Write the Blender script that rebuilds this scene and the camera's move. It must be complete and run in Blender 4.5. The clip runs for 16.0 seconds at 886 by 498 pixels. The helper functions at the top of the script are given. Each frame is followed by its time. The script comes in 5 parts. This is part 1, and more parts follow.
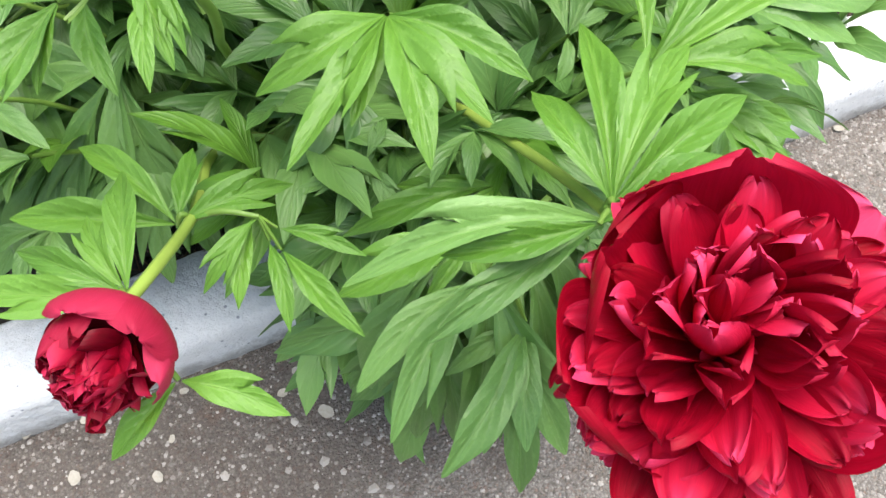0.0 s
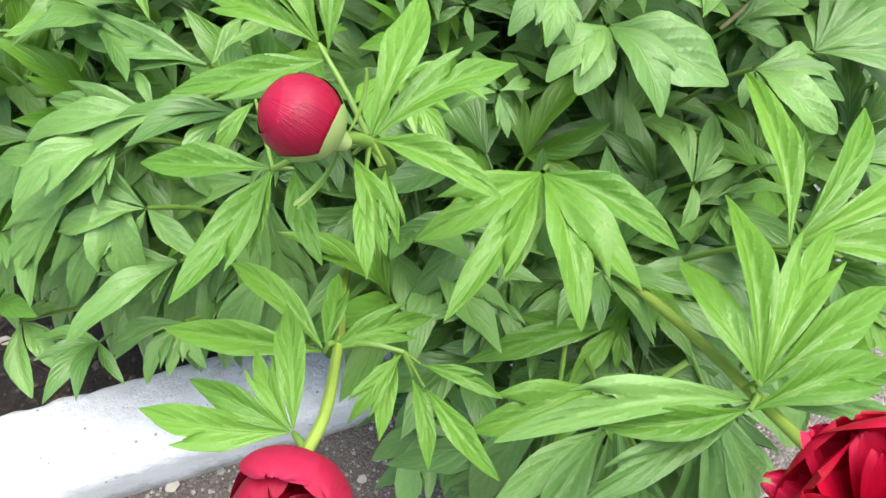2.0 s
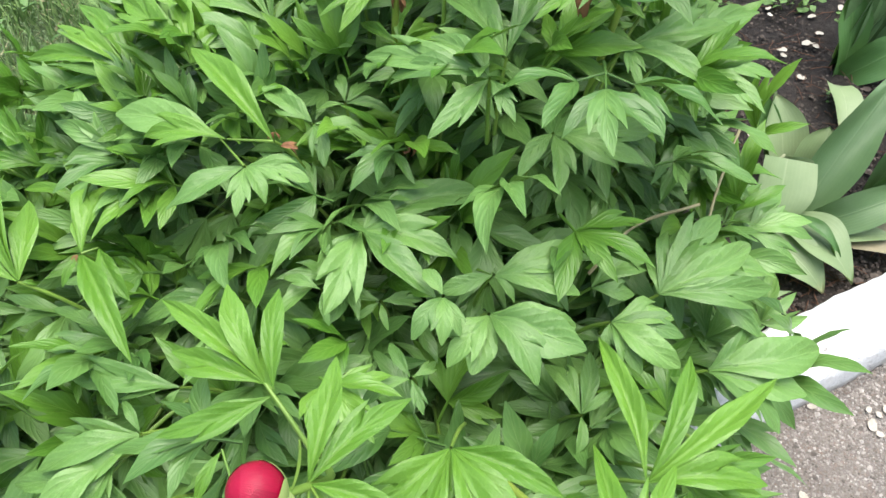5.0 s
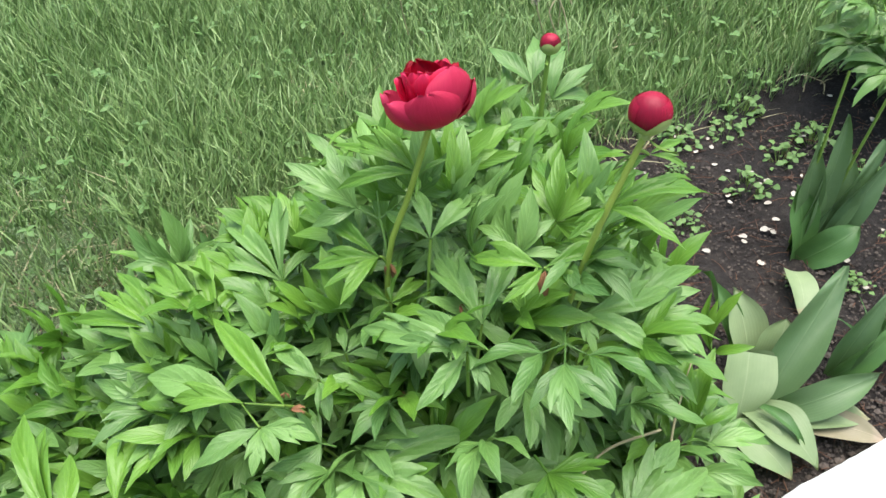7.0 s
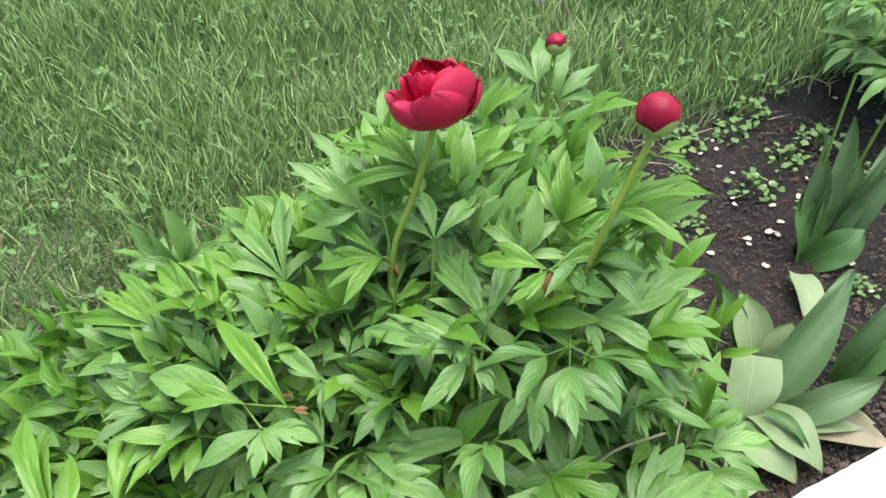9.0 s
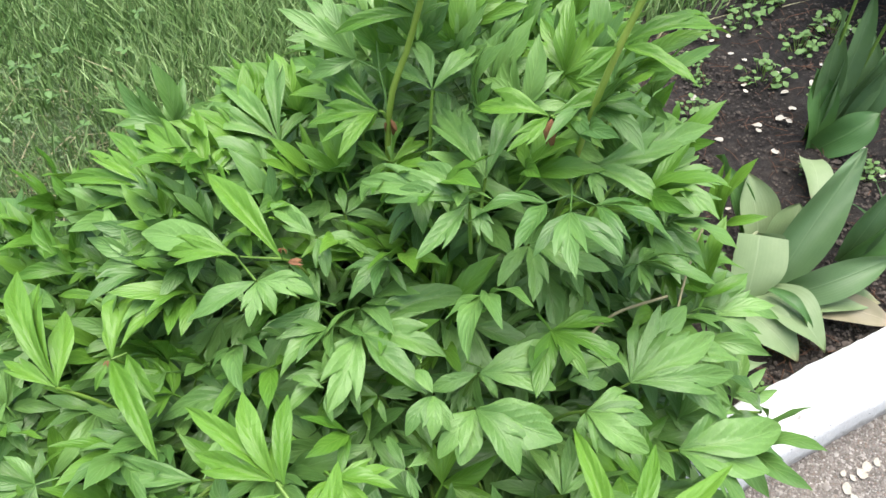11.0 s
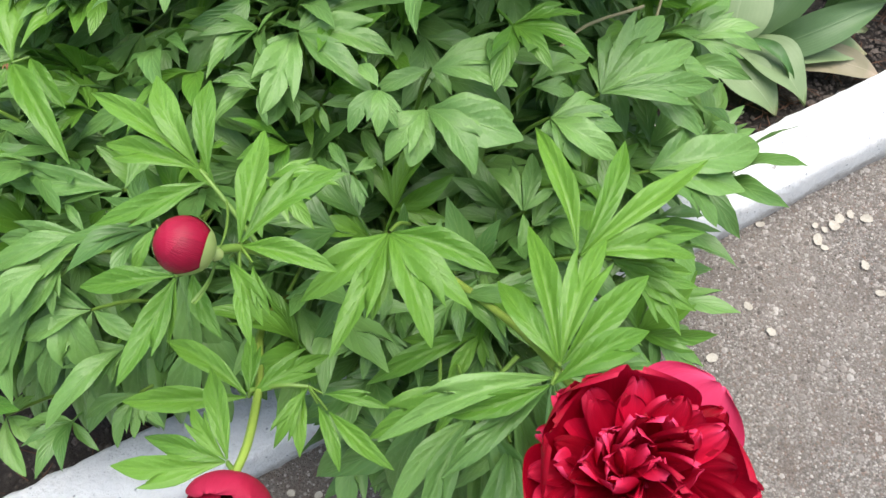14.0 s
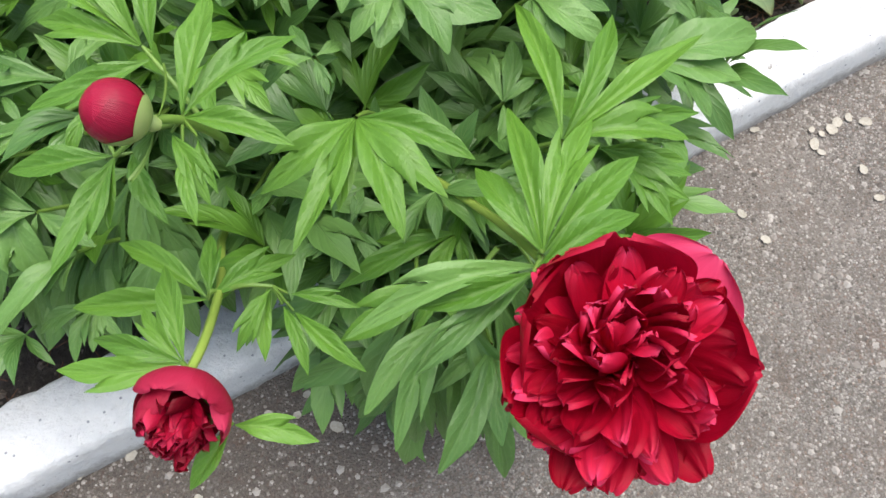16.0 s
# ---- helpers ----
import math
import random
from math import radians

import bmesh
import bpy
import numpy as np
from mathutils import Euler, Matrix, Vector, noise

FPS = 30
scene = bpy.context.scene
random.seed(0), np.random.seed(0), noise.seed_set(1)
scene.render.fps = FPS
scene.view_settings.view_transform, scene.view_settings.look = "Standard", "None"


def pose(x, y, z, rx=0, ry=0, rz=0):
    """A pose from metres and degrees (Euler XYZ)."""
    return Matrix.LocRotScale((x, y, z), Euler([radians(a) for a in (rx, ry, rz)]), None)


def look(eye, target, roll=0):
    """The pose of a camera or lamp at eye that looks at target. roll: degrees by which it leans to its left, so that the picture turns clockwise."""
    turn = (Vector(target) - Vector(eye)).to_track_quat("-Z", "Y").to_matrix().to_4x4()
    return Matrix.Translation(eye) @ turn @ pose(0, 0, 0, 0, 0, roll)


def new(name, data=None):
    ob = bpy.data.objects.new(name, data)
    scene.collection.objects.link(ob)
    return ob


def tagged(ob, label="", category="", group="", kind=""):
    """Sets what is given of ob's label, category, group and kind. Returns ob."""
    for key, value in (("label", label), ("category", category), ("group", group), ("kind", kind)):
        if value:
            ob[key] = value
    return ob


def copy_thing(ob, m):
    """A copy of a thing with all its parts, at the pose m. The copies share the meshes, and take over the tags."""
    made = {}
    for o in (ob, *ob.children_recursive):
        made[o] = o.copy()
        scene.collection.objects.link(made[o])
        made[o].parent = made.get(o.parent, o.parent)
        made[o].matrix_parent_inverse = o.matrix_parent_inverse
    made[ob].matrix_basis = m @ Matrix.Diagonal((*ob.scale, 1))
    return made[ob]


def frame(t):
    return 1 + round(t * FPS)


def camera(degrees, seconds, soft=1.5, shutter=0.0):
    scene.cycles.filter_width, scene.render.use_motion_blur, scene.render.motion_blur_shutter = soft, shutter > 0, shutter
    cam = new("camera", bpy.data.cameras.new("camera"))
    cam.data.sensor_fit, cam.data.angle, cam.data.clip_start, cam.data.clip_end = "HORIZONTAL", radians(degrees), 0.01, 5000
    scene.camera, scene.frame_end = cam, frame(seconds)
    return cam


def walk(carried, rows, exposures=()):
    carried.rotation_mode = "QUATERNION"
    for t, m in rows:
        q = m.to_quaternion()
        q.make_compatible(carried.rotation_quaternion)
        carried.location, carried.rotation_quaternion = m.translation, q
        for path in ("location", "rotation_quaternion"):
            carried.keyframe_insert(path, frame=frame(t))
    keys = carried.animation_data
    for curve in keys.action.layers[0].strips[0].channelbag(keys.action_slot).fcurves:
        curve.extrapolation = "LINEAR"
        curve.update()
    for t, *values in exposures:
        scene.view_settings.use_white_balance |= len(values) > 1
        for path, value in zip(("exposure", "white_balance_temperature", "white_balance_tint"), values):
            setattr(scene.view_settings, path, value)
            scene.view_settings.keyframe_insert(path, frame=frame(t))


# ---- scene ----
cam = camera(58.0, 16.0)
PATH = [
    (0, (0.068, 0.062, 0.839), (0.206, 0.944, -0.951), -2.3),
    (0.5, (0.052, 0.078, 0.84), (0.181, 0.959, -0.951), -1.2),
    (1, (0.034, 0.093, 0.85), (0.161, 0.987, -0.934), -0.0),
    (1.5, (0.009, 0.108, 0.867), (0.116, 1.036, -0.901), 0.2),
    (2, (0.0, 0.125, 0.894), (0.094, 1.091, -0.855), -0.3),
    (2.5, (0.006, 0.129, 0.921), (0.125, 1.127, -0.809), -0.3),
    (3, (0.011, 0.129, 0.934), (0.154, 1.156, -0.776), -0.6),
    (3.5, (0.017, 0.125, 0.959), (0.188, 1.2, -0.719), -1.3),
    (3.7, (0.02, 0.129, 0.976), (0.209, 1.217, -0.691), -1.3),
    (5.8, (0.078, 0.142, 1.174), (0.3, 1.424, -0.345), -5.9),
    (6, (0.083, 0.144, 1.195), (0.32, 1.444, -0.307), -5.6),
    (6.5, (0.085, 0.155, 1.246), (0.346, 1.52, -0.193), -5.3),
    (7, (0.086, 0.159, 1.288), (0.358, 1.568, -0.105), -5.6),
    (7.5, (0.084, 0.163, 1.308), (0.368, 1.614, -0.038), -5.5),
    (8, (0.087, 0.166, 1.301), (0.36, 1.603, -0.063), -5.6),
    (8.2, (0.087, 0.167, 1.299), (0.36, 1.6, -0.07), -5.5),
    (10.5, (0.078, 0.141, 1.232), (0.315, 1.47, -0.244), -5.8),
    (11, (0.078, 0.125, 1.209), (0.289, 1.41, -0.309), -6.4),
    (11.5, (0.075, 0.107, 1.177), (0.278, 1.332, -0.39), -5.9),
    (12, (0.072, 0.099, 1.16), (0.284, 1.284, -0.437), -5.3),
    (12.5, (0.074, 0.085, 1.132), (0.288, 1.211, -0.506), -5.3),
    (13, (0.071, 0.075, 1.103), (0.277, 1.156, -0.567), -5.6),
    (13.5, (0.07, 0.065, 1.074), (0.263, 1.077, -0.64), -5.8),
    (14, (0.07, 0.055, 1.049), (0.258, 1.03, -0.687), -5.6),
    (14.5, (0.069, 0.046, 1.021), (0.249, 0.953, -0.753), -5.7),
    (15, (0.07, 0.039, 1.005), (0.248, 0.921, -0.781), -6.1),
    (15.5, (0.071, 0.036, 0.993), (0.25, 0.899, -0.802), -5.8),
    (16, (0.075, 0.037, 0.98), (0.25, 0.891, -0.82), -6.1),
]
walk(cam, [(t, look(eye, target, roll)) for t, eye, target, roll in PATH], exposures=[(0, 1.02), (1.5, 1.1), (3.5, 1.0), (7, 0.97), (11, 0.96), (12.5, 0.88), (14, 0.7), (16, 0.56)])

# ---- light ----
world = bpy.data.worlds.new("sky")
scene.world = world
world.use_nodes = True
wn = world.node_tree
sky = wn.nodes.new("ShaderNodeTexSky")
sky.sky_type, sky.sun_disc = "NISHITA", False
sky.sun_elevation, sky.sun_rotation = radians(79), radians(84)
sky.air_density, sky.dust_density = 1.6, 4.0
wn.nodes["Background"].inputs["Strength"].default_value = 0.115
wn.links.new(sky.outputs[0], wn.nodes["Background"].inputs["Color"])
sun = new("sun", bpy.data.lights.new("sun", "SUN"))
sun.data.energy, sun.data.angle, sun.data.color = 2.8, radians(60), (1.0, 0.97, 0.93)
sun.matrix_world = look((0.44, 0.04, 2.3), (0, 0, 0))


# ---- materials ----
def nodes_of(name):
    m = bpy.data.materials.new(name)
    m.use_nodes = True
    t = m.node_tree
    return m, t, t.nodes["Principled BSDF"], t.nodes["Material Output"]


def add(t, kind, **values):
    n = t.nodes.new(kind)
    for k, v in values.items():
        if k == "op":
            n.operation = v
        elif k == "blend":
            n.blend_type = v
        else:
            n.inputs[k.replace("_", " ")].default_value = v
    return n


def noise_of(t, vector, scale, detail=4.0, rough=0.55):
    n = add(t, "ShaderNodeTexNoise", Scale=scale, Detail=detail, Roughness=rough)
    t.links.new(vector, n.inputs["Vector"])
    return n.outputs["Fac"]


def ramp(t, fac, *stops):
    r = t.nodes.new("ShaderNodeValToRGB")
    while len(r.color_ramp.elements) < len(stops):
        r.color_ramp.elements.new(0.5)
    for e, (p, c) in zip(r.color_ramp.elements, stops):
        e.position = p
        e.color = (*c, 1) if len(c) == 3 else c
    t.links.new(fac, r.inputs["Fac"])
    return r.outputs["Color"]


def mixed(t, fac, a, b, blend="MIX"):
    n = t.nodes.new("ShaderNodeMix")
    n.data_type, n.blend_type = "RGBA", blend
    for socket, value in ((n.inputs[0], fac), (n.inputs[6], a), (n.inputs[7], b)):
        if isinstance(value, (int, float)):
            socket.default_value = value
        elif isinstance(value, tuple):
            socket.default_value = (*value, 1)
        else:
            t.links.new(value, socket)
    return n.outputs[2]


def maths(t, op, a, b=0.0):
    n = t.nodes.new("ShaderNodeMath")
    n.operation = op
    for socket, value in ((n.inputs[0], a), (n.inputs[1], b)):
        if isinstance(value, (int, float)):
            socket.default_value = value
        else:
            t.links.new(value, socket)
    return n.outputs[0]


def bump(t, bsdf, height, strength, distance):
    b = add(t, "ShaderNodeBump", Strength=strength, Distance=distance)
    t.links.new(height, b.inputs["Height"])
    t.links.new(b.outputs[0], bsdf.inputs["Normal"])


def with_glow_through(t, bsdf, out, colour, share):
    """Thin leaves and petals let some light through."""
    tr = t.nodes.new("ShaderNodeBsdfTranslucent")
    if isinstance(colour, tuple):
        tr.inputs[0].default_value = (*colour, 1)
    else:
        t.links.new(colour, tr.inputs[0])
    mx = t.nodes.new("ShaderNodeMixShader")
    mx.inputs[0].default_value = share
    t.links.new(bsdf.outputs[0], mx.inputs[1])
    t.links.new(tr.outputs[0], mx.inputs[2])
    t.links.new(mx.outputs[0], out.inputs["Surface"])


def leaf_material(name, deep, fresh, vein, edge=None, veins=6.0, straight=False, rough=0.37, share=0.16):
    m, t, b, out = nodes_of(name)
    tc = t.nodes.new("ShaderNodeTexCoord")
    info = t.nodes.new("ShaderNodeObjectInfo")
    isle = t.nodes.new("ShaderNodeNewGeometry")
    sep = t.nodes.new("ShaderNodeSeparateXYZ")
    t.links.new(tc.outputs["UV"], sep.inputs[0])
    u, v = sep.outputs[0], sep.outputs[1]
    across = maths(t, "ABSOLUTE", maths(t, "SUBTRACT", v, 0.5))
    pick = maths(t, "ADD", maths(t, "MULTIPLY", info.outputs["Random"], 0.55), maths(t, "MULTIPLY", isle.outputs["Random Per Island"], 0.45))
    cloud = noise_of(t, tc.outputs["Object"], 38, 3)
    u = maths(t, "ADD", u, maths(t, "MULTIPLY", cloud, 0.12))
    tone = maths(t, "ADD", maths(t, "MULTIPLY", pick, 0.7), maths(t, "MULTIPLY", cloud, 0.3))
    base = ramp(t, tone, (0.2, deep), (0.8, fresh))
    fine = noise_of(t, tc.outputs["Object"], 260, 3)
    base = mixed(t, maths(t, "MULTIPLY", fine, 0.12), base, tuple(c * 0.55 for c in deep))
    if straight:
        wave = maths(t, "SINE", maths(t, "MULTIPLY", v, 95.0))
    else:
        wave = maths(t, "SINE", maths(t, "MULTIPLY", maths(t, "SUBTRACT", u, maths(t, "MULTIPLY", across, 0.6)), veins * 6.283))
    lines = maths(t, "POWER", maths(t, "ADD", maths(t, "MULTIPLY", wave, 0.5), 0.5), 3.0)
    mid = maths(t, "SUBTRACT", 1.0, maths(t, "MINIMUM", maths(t, "MULTIPLY", across, 40.0), 1.0))
    quilt = t.nodes.new("ShaderNodeMapping")
    quilt.inputs["Scale"].default_value = (7.0, 3.5, 1.0)
    t.links.new(tc.outputs["UV"], quilt.inputs["Vector"])
    swell = noise_of(t, quilt.outputs[0], 1.0, 3)
    rib = maths(t, "MAXIMUM", maths(t, "MULTIPLY", lines, 0.05 if straight else 0.13), maths(t, "MULTIPLY", mid, 0.42))
    base = mixed(t, maths(t, "MULTIPLY", maths(t, "SUBTRACT", 1.0, swell), 0.16), base, tuple(c * 0.6 for c in deep))
    base = mixed(t, rib, base, vein)
    if edge:
        worn = noise_of(t, tc.outputs["Object"], 16, 4)
        rim = maths(t, "MULTIPLY", maths(t, "MAXIMUM", maths(t, "SUBTRACT", maths(t, "ADD", u, maths(t, "MULTIPLY", worn, 0.9)), 1.40), 0.0), 4.0)
        base = mixed(t, maths(t, "MINIMUM", rim, 1.0), base, edge)
    t.links.new(base, b.inputs["Base Color"])
    b.inputs["Roughness"].default_value = rough
    b.inputs["Specular IOR Level"].default_value = 0.5
    relief = maths(t, "SUBTRACT", maths(t, "MULTIPLY", fine, 0.25), maths(t, "ADD", maths(t, "MULTIPLY", lines, 0.16 if straight else 0.5), mid))
    bump(t, b, maths(t, "ADD", relief, maths(t, "MULTIPLY", swell, 0.8)), 0.4, 0.0015)
    with_glow_through(t, b, out, mixed(t, 0.5, base, (0.22, 0.42, 0.04)), share)
    return m


def petal_material(name, deep, bright, pale, share=0.3, gloss=0.5, shine=0.08):
    m, t, b, out = nodes_of(name)
    tc = t.nodes.new("ShaderNodeTexCoord")
    info = t.nodes.new("ShaderNodeObjectInfo")
    sep = t.nodes.new("ShaderNodeSeparateXYZ")
    t.links.new(tc.outputs["UV"], sep.inputs[0])
    stretch = t.nodes.new("ShaderNodeMapping")
    stretch.inputs["Scale"].default_value = (2.5, 34.0, 1.0)
    t.links.new(tc.outputs["UV"], stretch.inputs["Vector"])
    streak = noise_of(t, stretch.outputs[0], 1.6, 4)
    cloud = noise_of(t, tc.outputs["Object"], 55, 3)
    tone = maths(t, "ADD", maths(t, "MULTIPLY", info.outputs["Random"], 0.4), maths(t, "ADD", maths(t, "MULTIPLY", streak, 0.35), maths(t, "MULTIPLY", cloud, 0.25)))
    base = ramp(t, tone, (0.2, deep), (0.75, bright))
    # pale tips on some petals, which also colour in the pink highlights there
    tip = maths(t, "MULTIPLY", maths(t, "POWER", sep.outputs[0], 4.0), maths(t, "MULTIPLY", maths(t, "POWER", info.outputs["Random"], 2.0), 0.65))
    base = mixed(t, tip, base, pale)
    t.links.new(base, b.inputs["Base Color"])
    b.inputs["Roughness"].default_value = gloss
    b.inputs["Specular IOR Level"].default_value = shine
    bump(t, b, streak, 0.4, 0.0012)
    with_glow_through(t, b, out, mixed(t, 0.5, base, (0.9, 0.003, 0.035)), share)
    return m


def plain_material(name, a, b_colour, scale=60.0, rough=0.6, relief=0.3, size=0.002, c=None, each=0.25):
    m, t, b, out = nodes_of(name)
    tc = t.nodes.new("ShaderNodeTexCoord")
    info = t.nodes.new("ShaderNodeObjectInfo")
    isle = t.nodes.new("ShaderNodeNewGeometry")
    cloud = noise_of(t, tc.outputs["Object"], scale, 5, 0.65)
    tone = maths(t, "ADD", maths(t, "MULTIPLY", cloud, 0.85 - each), maths(t, "ADD", maths(t, "MULTIPLY", info.outputs["Random"], 0.15), maths(t, "MULTIPLY", isle.outputs["Random Per Island"], each)))
    stops = [(0.25, a), (0.75, b_colour)] if c is None else [(0.2, a), (0.5, b_colour), (0.85, c)]
    t.links.new(ramp(t, tone, *stops), b.inputs["Base Color"])
    b.inputs["Roughness"].default_value = rough
    bump(t, b, cloud, relief, size)
    return m


PEONY_LEAF = leaf_material("peony_leaf", (0.07, 0.175, 0.038), (0.195, 0.375, 0.092), (0.28, 0.43, 0.15))
YOUNG_LEAF = leaf_material("young_peony_leaf", (0.068, 0.192, 0.018), (0.165, 0.345, 0.042), (0.25, 0.43, 0.09))
FRESH_TULIP = leaf_material("fresh_tulip_leaf", (0.04, 0.115, 0.03), (0.10, 0.22, 0.06), (0.15, 0.27, 0.1), straight=True, rough=0.45, share=0.12)
TULIP_LEAF = leaf_material("tulip_leaf", (0.05, 0.115, 0.045), (0.125, 0.22, 0.09), (0.16, 0.26, 0.12), straight=True, rough=0.5, share=0.12)
PALE_LEAF = leaf_material("fading_tulip_leaf", (0.15, 0.235, 0.10), (0.29, 0.38, 0.2), (0.34, 0.42, 0.25), edge=(0.4, 0.32, 0.2), straight=True, rough=0.55, share=0.13)
WITHERED = leaf_material("withered_tulip_leaf", (0.24, 0.22, 0.13), (0.42, 0.36, 0.27), (0.46, 0.41, 0.31), edge=(0.45, 0.34, 0.28), straight=True, rough=0.6, share=0.12)
COVER_LEAF = leaf_material("ground_cover_leaf", (0.10, 0.17, 0.07), (0.24, 0.33, 0.17), (0.28, 0.36, 0.2), rough=0.7)
WEED_LEAF = leaf_material("weed_leaf", (0.085, 0.19, 0.045), (0.19, 0.34, 0.1), (0.25, 0.38, 0.15), rough=0.5)
PETAL = petal_material("crimson_petal", (0.11, 0.0002, 0.002), (0.7, 0.005, 0.045), (0.95, 0.12, 0.3), 0.14, 0.4, 0.14)
GUARD = petal_material("guard_petal", (0.2, 0.0005, 0.006), (0.6, 0.004, 0.04), (0.9, 0.12, 0.27), 0.16, 0.42, 0.14)
ROSE = petal_material("rose_petal_back", (0.26, 0.006, 0.025), (0.52, 0.028, 0.085), (0.7, 0.1, 0.2), 0.1, 0.5, 0.15)
DEEP = petal_material("deep_crimson_petal", (0.06, 0.0002, 0.003), (0.44, 0.003, 0.03), (0.7, 0.05, 0.14), 0.1, 0.42, 0.16)
# pink of a sunlit petal: its sheen is put into the base colour
PALE_SHEEN = petal_material("pale_sheen_petal", (0.55, 0.02, 0.09), (0.75, 0.06, 0.17), (0.85, 0.2, 0.33), 0.15, 0.45, 0.15)
BUD_PETAL = petal_material("bud_petal", (0.06, 0.0006, 0.008), (0.34, 0.004, 0.034), (0.44, 0.016, 0.06), 0.05, 0.4, 0.28)
STEM = plain_material("green_stem", (0.10, 0.20, 0.03), (0.2, 0.33, 0.055), 35, 0.45, 0.1, 0.001)
SEPAL = plain_material("pale_green_sepal", (0.16, 0.27, 0.06), (0.34, 0.42, 0.15), 45, 0.5, 0.1, 0.001)
DRY = plain_material("dry_brown_sheath", (0.11, 0.045, 0.02), (0.27, 0.13, 0.055), 90, 0.8)
STRAW = plain_material("straw_stalk", (0.24, 0.23, 0.12), (0.40, 0.36, 0.22), 60, 0.7)
TWIG = plain_material("dead_twig", (0.045, 0.02, 0.013), (0.2, 0.10, 0.055), 90, 0.85)
FALLEN = plain_material("fallen_white_petal", (0.2, 0.165, 0.12), (0.4, 0.37, 0.31), 2.5, 0.6, 0.2, 0.001, (0.52, 0.49, 0.43))
FLOWER_STEM = plain_material("pale_flower_stem", (0.2, 0.31, 0.045), (0.34, 0.45, 0.085), 35, 0.42, 0.1, 0.001)
CRUMB = plain_material("earth_crumb", (0.018, 0.014, 0.012), (0.06, 0.048, 0.041), 80, 0.95, 0.6, 0.003, (0.15, 0.125, 0.105))
STONE = plain_material("grit_stone", (0.11, 0.095, 0.083), (0.29, 0.262, 0.236), 70, 0.85, 0.4, 0.002, (0.52, 0.49, 0.455), 0.55)
GRASS = plain_material("grass_blades", (0.088, 0.18, 0.048), (0.2, 0.325, 0.105), 2.2, 0.42, 0.0, 0.001, (0.36, 0.48, 0.22), 0.5)


def soil_material():
    m, t, b, out = nodes_of("dark_soil")
    tc = t.nodes.new("ShaderNodeTexCoord")
    p = tc.outputs["Object"]
    lumps, grains, large = noise_of(t, p, 45, 6, 0.7), noise_of(t, p, 260, 4, 0.7), noise_of(t, p, 4, 4)
    base = ramp(t, lumps, (0.25, (0.015, 0.011, 0.008)), (0.5, (0.053, 0.043, 0.036)), (0.72, (0.12, 0.098, 0.083)))
    base = mixed(t, maths(t, "MULTIPLY", large, 0.6), base, (0.03, 0.023, 0.019))
    base = mixed(t, ramp(t, grains, (0.62, (0, 0, 0)), (0.8, (0.6, 0.6, 0.6))), base, (0.14, 0.115, 0.095))
    sep = t.nodes.new("ShaderNodeSeparateXYZ")
    t.links.new(p, sep.inputs[0])
    # near black towards +x: shade behind the tulips, put into the soil colour
    right_shade = maths(t, "ADD", maths(t, "MULTIPLY", sep.outputs[0], 1.6), maths(t, "MULTIPLY", large, 1.3))
    base = mixed(t, ramp(t, maths(t, "MULTIPLY", right_shade, 0.3), (0.58, (0, 0, 0)), (0.86, (0.9, 0.9, 0.9))), base, (0.008, 0.0065, 0.006))
    t.links.new(base, b.inputs["Base Color"])
    b.inputs["Roughness"].default_value = 0.95
    bump(t, b, maths(t, "ADD", lumps, maths(t, "MULTIPLY", grains, 0.5)), 1.0, 0.03)
    return m


